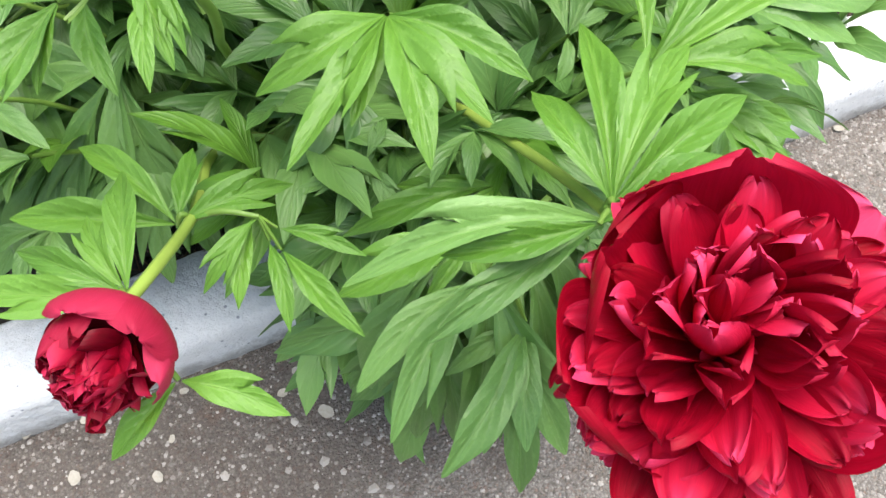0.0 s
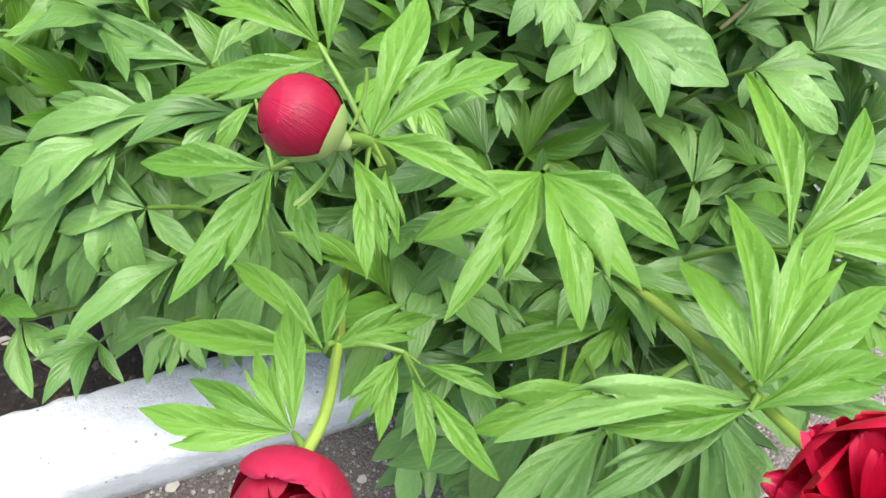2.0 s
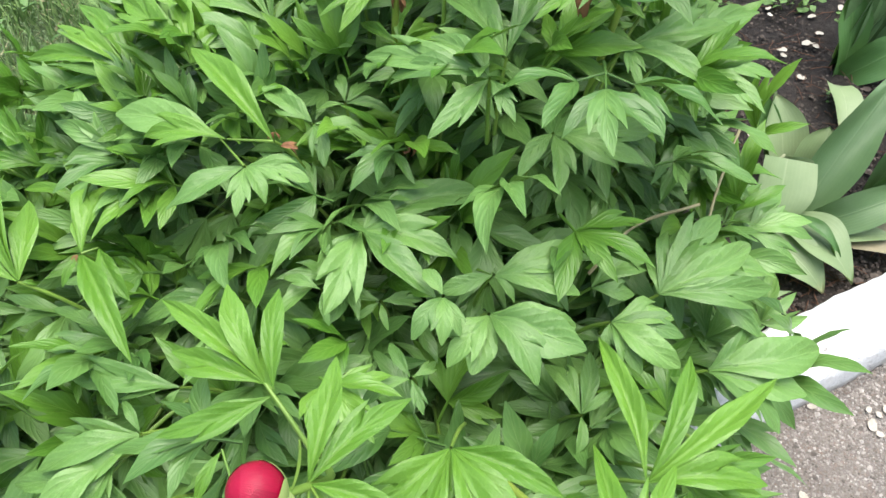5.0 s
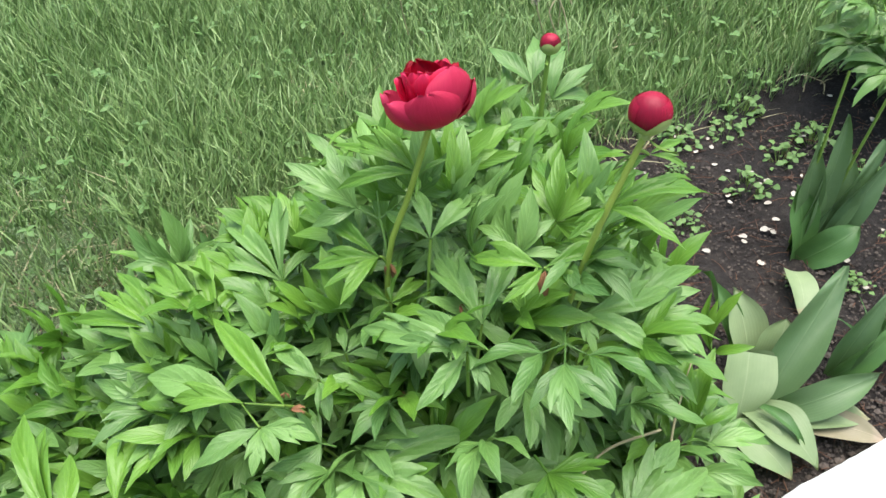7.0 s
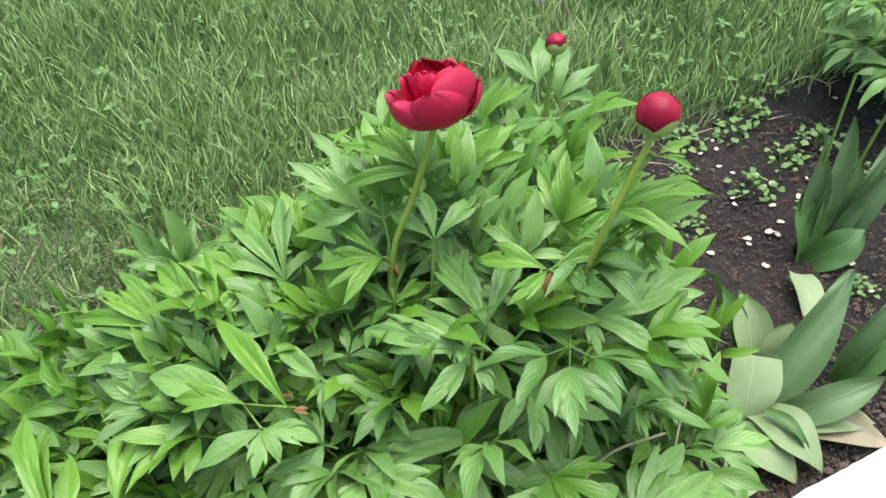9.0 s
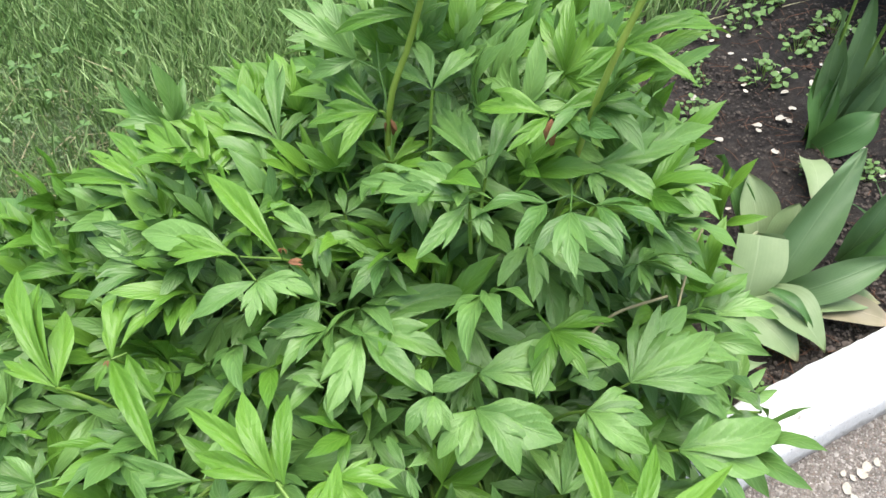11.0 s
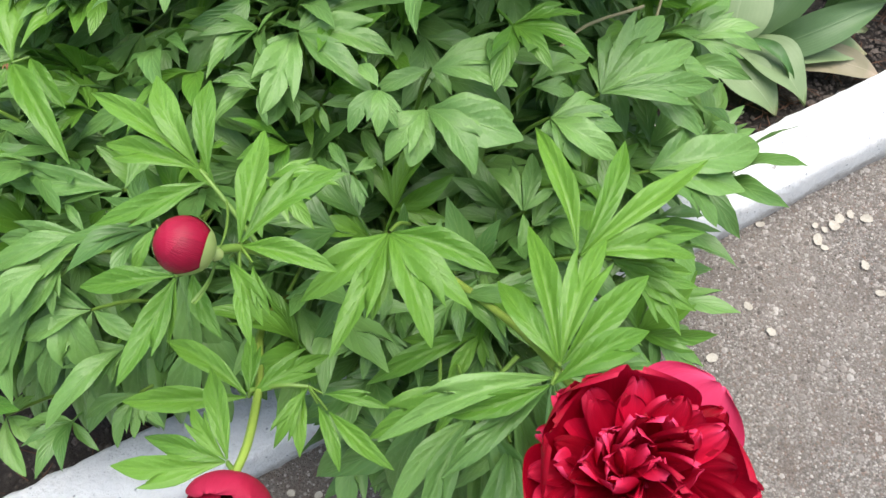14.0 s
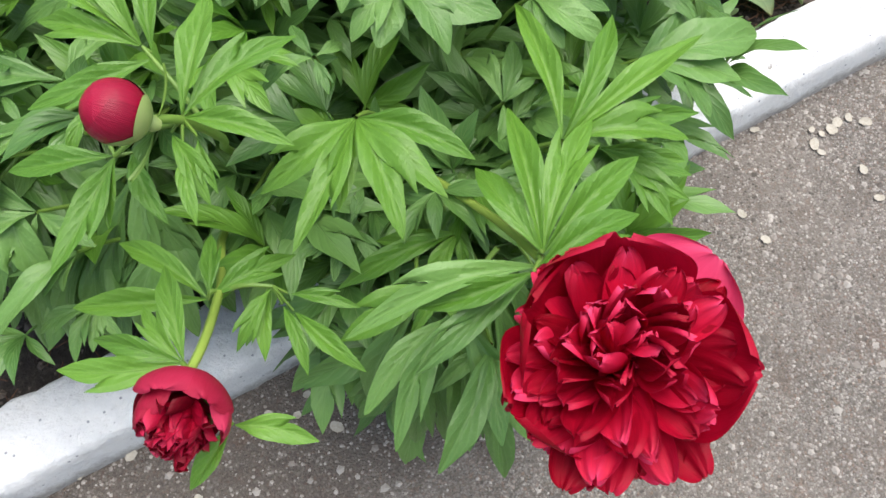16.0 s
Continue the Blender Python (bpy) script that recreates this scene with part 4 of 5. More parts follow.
leaf_of((-0.320, 0.427, 0.290), [(-0.283, 0.381, 0.277), (-0.289, 0.406, 0.279), (-0.308, 0.363, 0.278), (-0.297, 0.447, 0.277)], 0.19, False, 928)
leaf_of((-0.185, 0.454, 0.400), [(-0.253, 0.449, 0.387), (-0.145, 0.412, 0.388), (-0.193, 0.440, 0.388), (-0.238, 0.493, 0.403)], 0.18, False, 929)
leaf_of((-0.209, 0.689, 0.492), [(-0.165, 0.559, 0.480), ((-0.167, 0.630, 0.477), (-0.194, 0.696, 0.488)), (-0.173, 0.786, 0.487), (-0.231, 0.662, 0.479), (-0.204, 0.744, 0.497)], 0.17, True, 930, (-0.200, 0.720, 0.400))
leaf_of((-0.276, 0.717, 0.388), [(-0.291, 0.613, 0.376), (-0.344, 0.700, 0.377), (-0.327, 0.663, 0.375), (-0.255, 0.692, 0.376)], 0.19, True, 931)
leaf_of((-0.289, 0.865, 0.430), [(-0.383, 0.953, 0.447), (-0.321, 0.959, 0.448), (-0.298, 0.977, 0.444), (-0.272, 0.961, 0.434), (-0.255, 0.966, 0.427)], 0.15, True, 932)
leaf_of((-0.229, 0.807, 0.450), [(-0.231, 0.906, 0.457), (-0.204, 0.926, 0.451), (-0.181, 0.890, 0.438), (-0.295, 0.841, 0.449)], 0.15, True, 933)
leaf_of((-0.263, 0.663, 0.500), [(-0.258, 0.763, 0.505), (-0.306, 0.820, 0.528), (-0.283, 0.802, 0.519), (-0.319, 0.708, 0.510), (-0.251, 0.665, 0.488)], 0.16, True, 934)
leaf_of((-0.139, 0.877, 0.552), [(-0.251, 0.928, 0.555), (-0.227, 0.884, 0.540), (-0.212, 0.950, 0.575), (-0.185, 0.966, 0.584), (-0.091, 0.879, 0.539), (-0.156, 0.864, 0.540)], 0.15, True, 935)
leaf_of((-0.072, 0.854, 0.562), [(-0.137, 0.954, 0.592), (-0.155, 0.931, 0.582), (-0.077, 0.964, 0.594), (-0.030, 0.911, 0.565)], 0.16, True, 936)
leaf_of((0.000, 0.700, 0.576), [(-0.064, 0.830, 0.602), ((-0.123, 0.755, 0.565), (-0.043, 0.720, 0.572))], 0.19, True, 937, (0.020, 0.730, 0.500))
leaf_of((-0.032, 0.692, 0.560), [(-0.110, 0.668, 0.549), (-0.047, 0.643, 0.548), (-0.019, 0.651, 0.548), ((-0.152, 0.801, 0.562), (-0.052, 0.738, 0.559)), (0.024, 0.667, 0.548)], 0.22, True, 938, (0.000, 0.720, 0.480))
leaf_of((0.038, 0.748, 0.545), [(0.006, 0.793, 0.551), (0.092, 0.716, 0.532), (0.041, 0.698, 0.532), (-0.005, 0.809, 0.553)], 0.21, True, 939)
leaf_of((-0.075, 0.644, 0.425), [(-0.159, 0.667, 0.413), (-0.150, 0.635, 0.414), (-0.111, 0.692, 0.426), (-0.080, 0.690, 0.427), (-0.182, 0.646, 0.415)], 0.18, False, 940)
leaf_of((-0.058, 0.649, 0.417), [(0.003, 0.641, 0.404), (0.008, 0.594, 0.405), (0.008, 0.663, 0.403), (-0.078, 0.610, 0.404)], 0.18, False, 941)
leaf_of((0.024, 0.719, 0.451), [(-0.025, 0.659, 0.438), (-0.063, 0.644, 0.438), (0.062, 0.741, 0.439)], 0.19, False, 942)
leaf_of((0.062, 0.644, 0.490), [(0.197, 0.668, 0.477), (0.115, 0.557, 0.476), (0.019, 0.610, 0.478), (0.010, 0.564, 0.477), (0.146, 0.594, 0.478), (0.094, 0.678, 0.484)], 0.19, False, 943)
leaf_of((0.200, 0.671, 0.625), [(0.100, 0.750, 0.613), (0.118, 0.711, 0.614), (0.163, 0.746, 0.624), (0.132, 0.626, 0.612), (0.210, 0.624, 0.612), (0.195, 0.721, 0.631)], 0.19, False, 944)
leaf_of((0.257, 0.652, 0.560), [(0.240, 0.586, 0.550), (0.212, 0.618, 0.548), (0.330, 0.603, 0.548), (0.357, 0.642, 0.547)], 0.20, False, 945)
leaf_of((0.302, 0.722, 0.669), [(0.234, 0.771, 0.658), (0.247, 0.696, 0.658), (0.341, 0.670, 0.657), (0.407, 0.716, 0.657)], 0.17, True, 946, (0.335, 0.715, 0.640))
leaf_of((0.335, 0.690, 0.613), [(0.392, 0.621, 0.601), (0.333, 0.642, 0.603), (0.451, 0.707, 0.601), (0.296, 0.737, 0.600)], 0.18, False, 947)
leaf_of((0.444, 0.722, 0.540), [(0.515, 0.697, 0.528), (0.496, 0.751, 0.544), (0.481, 0.650, 0.527), (0.420, 0.661, 0.528)], 0.18, False, 948)
leaf_of((0.140, 0.842, 0.625), [(0.066, 0.959, 0.639), (0.067, 0.824, 0.613), (0.082, 0.791, 0.614), (0.058, 0.859, 0.614), (0.114, 0.821, 0.612)], 0.17, True, 949, (0.150, 0.842, 0.600))
leaf_of((0.017, 0.916, 0.550), [(-0.043, 1.041, 0.575), (0.031, 1.052, 0.579), (-0.105, 1.000, 0.549), (0.062, 0.968, 0.549)], 0.16, False, 950)
leaf_of((0.199, 0.842, 0.735), [(0.116, 0.928, 0.735), (0.107, 0.863, 0.722), (0.144, 0.920, 0.744), (0.171, 0.921, 0.753), (0.189, 0.819, 0.722), (0.237, 0.860, 0.732)], 0.14, True, 951, (0.188, 0.840, 0.715))
leaf_of((0.199, 0.814, 0.660), [(0.263, 0.867, 0.667), (0.198, 0.886, 0.679), (0.159, 0.877, 0.662), (0.250, 0.838, 0.654)], 0.16, False, 952)
leaf_of((0.413, 0.899, 0.560), [(0.327, 0.936, 0.549), (0.387, 1.026, 0.574), (0.460, 0.980, 0.584), (0.333, 1.035, 0.556), (0.499, 0.890, 0.547), (0.477, 0.859, 0.548)], 0.16, False, 953)
leaf_of((0.365, 0.713, 0.745), [(0.480, 0.705, 0.734), (0.418, 0.643, 0.732), (0.315, 0.693, 0.732), (0.364, 0.740, 0.751)], 0.14, True, 954, (0.360, 0.712, 0.735))
leaf_of((0.411, 0.726, 0.790), [(0.445, 0.708, 0.778), (0.452, 0.735, 0.792), (0.369, 0.711, 0.779)], 0.14, True, 955, (0.383, 0.713, 0.800))
leaf_of((0.436, 1.090, 0.575), [(0.391, 1.208, 0.593), (0.524, 1.112, 0.569), (0.530, 1.064, 0.562), (0.475, 1.026, 0.563), (0.341, 1.073, 0.563)], 0.11, True, 956, (0.422, 1.053, 0.640))
leaf_of((0.231, 0.723, 0.600), [(0.233, 0.763, 0.605), (0.206, 0.841, 0.613), (0.211, 0.797, 0.606), (0.294, 0.821, 0.613)], 0.16, False, 957)
leaf_of((0.075, 0.796, 0.520), [(0.076, 0.837, 0.527), (0.109, 0.828, 0.514), (0.042, 0.807, 0.508), (0.121, 0.782, 0.508)], 0.17, False, 958)
leaf_of((0.378, 0.709, 0.560), [(0.521, 0.760, 0.563), (0.456, 0.804, 0.577), (0.416, 0.764, 0.569), (0.480, 0.781, 0.571)], 0.16, False, 959)
leaf_of((0.387, 0.486, 0.330), [(0.519, 0.484, 0.321), (0.480, 0.438, 0.318), (0.432, 0.406, 0.317), (0.462, 0.520, 0.337)], 0.27, False, 960)
leaf_of((0.394, 0.591, 0.360), [(0.439, 0.543, 0.349), (0.452, 0.497, 0.347), (0.502, 0.566, 0.349)], 0.19, False, 961)
leaf_of((0.242, 0.451, 0.340), [(0.271, 0.521, 0.331), (0.297, 0.488, 0.331), (0.302, 0.466, 0.328)], 0.15, False, 962)
leaf_of((0.076, 0.494, 0.450), [(0.064, 0.539, 0.445), (0.025, 0.483, 0.437), (0.079, 0.461, 0.438), (0.103, 0.511, 0.439)], 0.19, False, 963)
leaf_of((0.064, 0.384, 0.350), [(0.007, 0.373, 0.339), (0.036, 0.341, 0.338), (0.083, 0.343, 0.337), (0.084, 0.422, 0.348)], 0.17, False, 964)
leaf_of((0.065, 0.591, 0.440), [(0.022, 0.629, 0.435), (0.036, 0.583, 0.429), (0.066, 0.563, 0.429), (0.108, 0.589, 0.428)], 0.19, False, 965)
leaf_of((0.013, 0.591, 0.480), [(-0.021, 0.617, 0.478), (0.013, 0.557, 0.468), (0.037, 0.612, 0.477), (0.061, 0.633, 0.481)], 0.18, False, 966)
leaf_of((0.143, 0.824, 0.560), [(0.110, 0.875, 0.560), (0.193, 0.854, 0.553), (0.173, 0.886, 0.571), (0.109, 0.808, 0.548), (0.187, 0.801, 0.549)], 0.16, True, 967)
leaf_of((0.075, 0.874, 0.530), [(0.041, 0.924, 0.533), (0.085, 0.926, 0.539), (0.113, 0.882, 0.519), (0.041, 0.856, 0.518)], 0.16, True, 968)
leaf_of((0.212, 0.802, 0.600), [(0.213, 0.869, 0.614), (0.246, 0.844, 0.606), (0.254, 0.800, 0.588), (0.184, 0.803, 0.589)], 0.15, False, 969)
leaf_of((0.295, 0.834, 0.620), [(0.278, 0.898, 0.627), (0.316, 0.888, 0.634), (0.338, 0.854, 0.618), (0.266, 0.837, 0.607)], 0.15, False, 970)
leaf_of((0.119, 0.895, 0.600), [(0.093, 0.949, 0.609), (0.133, 0.960, 0.618), (0.162, 0.928, 0.596), (0.092, 0.874, 0.588)], 0.15, False, 971)
leaf_of((0.234, 0.459, 0.360), [(0.218, 0.527, 0.353), (0.265, 0.521, 0.368), (0.217, 0.424, 0.348), (0.273, 0.476, 0.361)], 0.18, False, 972)

# leaves of the same height between them
rng = random.Random(52)
made = 0
while made < 230:
    x, y = rng.uniform(-0.5, 0.46), rng.uniform(0.36, 1.12)
    near = sorted((math.hypot(j.x - x, j.y - y), j.z) for j in JOINTS)[:3]
    if (x > 0.28 and y < 0.64) or near[0][0] < 0.025 or near[0][0] > 0.12 or rng.random() > 0.1 + 0.85 * min(1.0, max(0.0, (y - 0.58) / 0.22)):
        continue
    z = sum(h / (d + 0.02) for d, h in near) / sum(1 / (d + 0.02) for d, h in near) - rng.uniform(0.015, 0.06)
    away = math.degrees(math.atan2(y - CROWN.y, x - CROWN.x)) + rng.uniform(-75, 75)
    part("leaf", rng.choice(UPPER + TOP), bush, Matrix.Translation((x, y, z)) @ rot(rng.uniform(-20, 20), rng.uniform(-80, -30) if y > 0.7 and rng.random() < 0.7 else rng.uniform(-50, 0), away) @ Matrix.Scale(rng.uniform(0.7, 1.0), 4))
    made += 1

# lower leaves round the foot of the bush
fan(bush, (0.42, 0.82, 0.55), (0.36, 0.78, 0.48), [(0.53, 0.80, 0.50), (0.52, 0.87, 0.53), (0.46, 0.74, 0.52), (0.45, 0.91, 0.58)], False, 20)
fan(bush, (0.10, 0.30, 0.33), (0.13, 0.40, 0.33), [(0.035, 0.25, 0.24), (0.065, 0.215, 0.20), (0.10, 0.20, 0.19), (0.145, 0.215, 0.22), (0.055, 0.29, 0.29)], False, 21)
fan(bush, (0.17, 0.32, 0.30), (0.15, 0.40, 0.32), [(0.13, 0.235, 0.18), (0.18, 0.22, 0.17), (0.225, 0.25, 0.19)], False, 22)
fan(bush, (-0.19, 0.55, 0.37), (-0.14, 0.62, 0.34), [(-0.285, 0.478, 0.25), (-0.225, 0.46, 0.26), (-0.17, 0.445, 0.27), (-0.27, 0.54, 0.31), (-0.12, 0.49, 0.32)], False, 29)
fan(bush, (-0.27, 0.58, 0.34), (-0.2, 0.65, 0.32), [(-0.345, 0.49, 0.24), (-0.29, 0.485, 0.24), (-0.24, 0.49, 0.26), (-0.36, 0.56, 0.29)], False, 30)
fan(bush, (-0.11, 0.50, 0.36), (-0.07, 0.58, 0.34), [(-0.19, 0.43, 0.25), (-0.14, 0.415, 0.26), (-0.085, 0.425, 0.27), (-0.20, 0.49, 0.32)], False, 31)
fan(bush, (-0.21, 0.49, 0.41), (-0.13, 0.56, 0.40), [(-0.31, 0.44, 0.34), (-0.26, 0.415, 0.33), (-0.20, 0.41, 0.34), (-0.30, 0.51, 0.40)], False, 32)
fan(bush, (-0.17, 0.49, 0.30), (-0.1, 0.58, 0.30), [(-0.25, 0.42, 0.19), (-0.20, 0.405, 0.2), (-0.155, 0.41, 0.21), (-0.26, 0.47, 0.24)], False, 33)
fan(bush, (-0.25, 0.52, 0.28), (-0.17, 0.6, 0.29), [(-0.34, 0.46, 0.18), (-0.29, 0.44, 0.17), (-0.235, 0.435, 0.19), (-0.345, 0.51, 0.22)], False, 34)
fan(bush, (-0.34, 0.56, 0.28), (-0.25, 0.63, 0.28), [(-0.43, 0.50, 0.18), (-0.385, 0.475, 0.17), (-0.33, 0.47, 0.18), (-0.44, 0.55, 0.22)], False, 35)
fan(bush, (-0.1, 0.46, 0.31), (-0.05, 0.54, 0.31), [(-0.17, 0.395, 0.22), (-0.12, 0.385, 0.21), (-0.075, 0.395, 0.22), (-0.18, 0.45, 0.27)], False, 36)

fan(bush, (0.13, 0.275, 0.37), (0.17, 0.29, 0.42), [(0.05, 0.21, 0.26), (0.09, 0.18, 0.22), (0.135, 0.155, 0.21), (0.17, 0.17, 0.25)], False, 24)
fan(bush, (0.21, 0.30, 0.33), (0.19, 0.36, 0.34), [(0.17, 0.21, 0.22), (0.21, 0.2, 0.21), (0.26, 0.23, 0.23), (0.30, 0.27, 0.25)], False, 26)

# low leaves that hang over the kerb
hang = random.Random(88)
for i in range(20):
    x = hang.uniform(0.06, 0.3)
    y = kerb_y(x) + hang.uniform(-0.09, 0.16) + max(0, x - 0.24) * 0.9
    z = hang.uniform(0.13, 0.30)
    root = Vector((x * 0.8 + 0.03, y + 0.22, z * 0.6))
    mid = root.lerp(Vector((x, y, z)), 0.6) + Vector((0, 0, 0.05))
    stalk = stem(bush, [root, mid, (x, y, z)], 0.0022, 0.0016)
    part("leaf", hang.choice(FULL), bush, Matrix.Translation(stalk[-1]) @ rot(hang.uniform(-15, 15), hang.uniform(0, 28), -90 + hang.uniform(-50, 50)) @ Matrix.Scale(hang.uniform(0.9, 1.15), 4))

# leaves close under the tall flower and over the kerb's end
for i, (x, y, z) in enumerate(((0.45, 0.68, 0.3), (0.5, 0.74, 0.34))):
    shoot(bush, grown(x, y, 0), (x, y, z), 380 + i, 7, 0.35)

# withered sheaths at the joints of young shoots
for i, (at, size, droop, turn) in enumerate((((0.135, 0.838, 0.622), 0.014, 20, 200), ((0.151, 0.842, 0.612), 0.026, 75, 250), ((0.302, 0.718, 0.668), 0.03, 85, 260), ((0.215, 0.76, 0.6), 0.018, 40, 300), ((-0.139, 0.872, 0.552), 0.013, 60, 250), ((-0.212, 0.686, 0.495), 0.011, 20, 250), ((0.005, 0.698, 0.57), 0.02, 20, 320), ((0.0, 0.73, 0.56), 0.012, 40, 270), ((0.13, 0.72, 0.52), 0.025, 85, 260))):
    sheath(bush, at, size, droop, turn, 950 + i)

# bare pale stalk
stem(bush, [(0.30, 0.62, 0.36), (0.36, 0.645, 0.395), (0.436, 0.648, 0.404)], 0.0021, 0.0018, "cut straw-coloured stalk", STRAW)

stem(bush, [(0.44, 0.62, 0.33), (0.47, 0.67, 0.38), (0.53, 0.742, 0.408)], 0.0016, 0.0018, "cut straw-coloured stalk", STRAW)

# the mass of the bush
rng = random.Random(41)
shoot(bush, grown(-0.238, 0.726, 0), (-0.238, 0.731, 0.440), 307, 5, 0.4)
shoot(bush, grown(-0.025, 0.791, 0), (-0.025, 0.796, 0.490), 308, 5, 0.4)
shoot(bush, grown(-0.01, 0.78, 0), (-0.009, 0.778, 0.545), 301, 6, 0.35)
shoot(bush, grown(-0.136, 0.871, 0), (-0.136, 0.871, 0.55), 302, 6, 0.35)
shoot(bush, grown(0.142, 0.817, 0), (0.142, 0.817, 0.61), 303, 6, 0.35)
shoot(bush, grown(-0.28, 0.57, 0), (-0.28, 0.57, 0.43), 304, 6, 0.35)
shoot(bush, grown(0.12, 0.98, 0), (0.12, 0.98, 0.60), 305, 6, 0.35)
shoot(bush, grown(0.36, 0.9, 0), (0.34, 0.88, 0.56), 306, 6, 0.35)
for i, (x, y, z) in enumerate(((0.28, 0.9, 0.66), (0.36, 0.86, 0.64), (0.44, 0.87, 0.56), (0.33, 1.0, 0.63), (0.22, 0.95, 0.67), (0.44, 0.97, 0.53), (0.44, 0.8, 0.44), (0.41, 1.12, 0.55), (0.26, 0.78, 0.63), (0.42, 0.76, 0.56), (0.07, 0.9, 0.62), (0.2, 1.1, 0.6))):
    shoot(bush, grown(x, y, 0), (x, y, z), 340 + i, 7, 0.4)
for i, (x, y, z) in enumerate(((-0.45, 0.62, 0.32), (-0.37, 0.6, 0.33), (-0.3, 0.59, 0.36), (-0.23, 0.57, 0.35), (-0.16, 0.56, 0.38), (-0.09, 0.55, 0.36), (-0.52, 0.68, 0.3), (-0.34, 0.66, 0.4), (-0.2, 0.63, 0.42), (-0.42, 0.7, 0.4), (-0.42, 0.85, 0.37), (-0.48, 0.77, 0.34), (-0.37, 0.88, 0.38), (-0.27, 0.94, 0.40), (-0.33, 0.8, 0.43), (-0.22, 0.9, 0.45), (-0.56, 0.72, 0.3), (-0.17, 1.0, 0.42), (-0.08, 1.05, 0.44), (-0.3, 0.72, 0.45), (-0.3, 0.53, 0.29), (-0.22, 0.51, 0.3), (-0.15, 0.5, 0.3), (-0.39, 0.56, 0.27))):
    shoot(bush, grown(x, y + 0.06, 0), (x, y, z), 360 + i, 7, 0.3)
made = 0
spots = []
while made < 78:
    x, y = rng.uniform(-0.72, 0.62), rng.uniform(0.26, 1.52)
    z = top_height(x, y)
    if z < 0.13 or (x < -0.06 and y < 0.54) or (x < 0 and y > 1.10 + 0.45 * x) or (x < 0.12 and y > 1.2) or any((x - a) ** 2 + (y - c) ** 2 < 0.07 ** 2 for a, c in spots):
        continue
    spots.append((x, y))
    level = rng.uniform(0.62, 0.8) if y < 0.55 else rng.uniform(0.72, 0.96)
    if y < 0.64 and -0.06 < x < 0.34:
        level = min(level, 0.34 / z)
    shoot(bush, grown(x, y, 0), (x, y, z * level), 400 + made, 7, 0.3)
    made += 1


# ---- tulips gone over ----
def strap_leaf(parent, base, tip, width, arch, material, seed, face=(0, -0.5, 1), butt=0.4, broad=0.4, fold=0.35, roll=0.0, label=""):
    """A broad tulip leaf from base to tip with its hollow side towards face: butt is the share of the width at its foot, broad where it is widest."""
    rng = random.Random(seed)
    m = aim(base, tip, face, radians(roll))
    ln = (Vector(tip) - Vector(base)).length
    half, ph, wave = width / 2 / ln, rng.uniform(0, 6), rng.uniform(0.03, 0.065)
    b = Build()

    def at(s, q):
        v = q * 2 - 1
        if s < broad:
            w = butt + (1 - butt) * math.sin(s / broad * math.pi / 2)
        else:
            k = (s - broad) / (1 - broad)
            w = max(0.0, 1 - k ** 1.9) ** 0.9
        w *= half
        z = fold * w * v * v + wave * math.sin(s * 8 + v * 2 + ph) * abs(v) * s + arch * 4 * s * (1 - s)
        return m @ Vector((s, v * w + 0.03 * math.sin(s * 3 + ph), z))
    b.grid(20, 10, at)
    return part("leaf", b.mesh("leaf", material), parent, None, label)


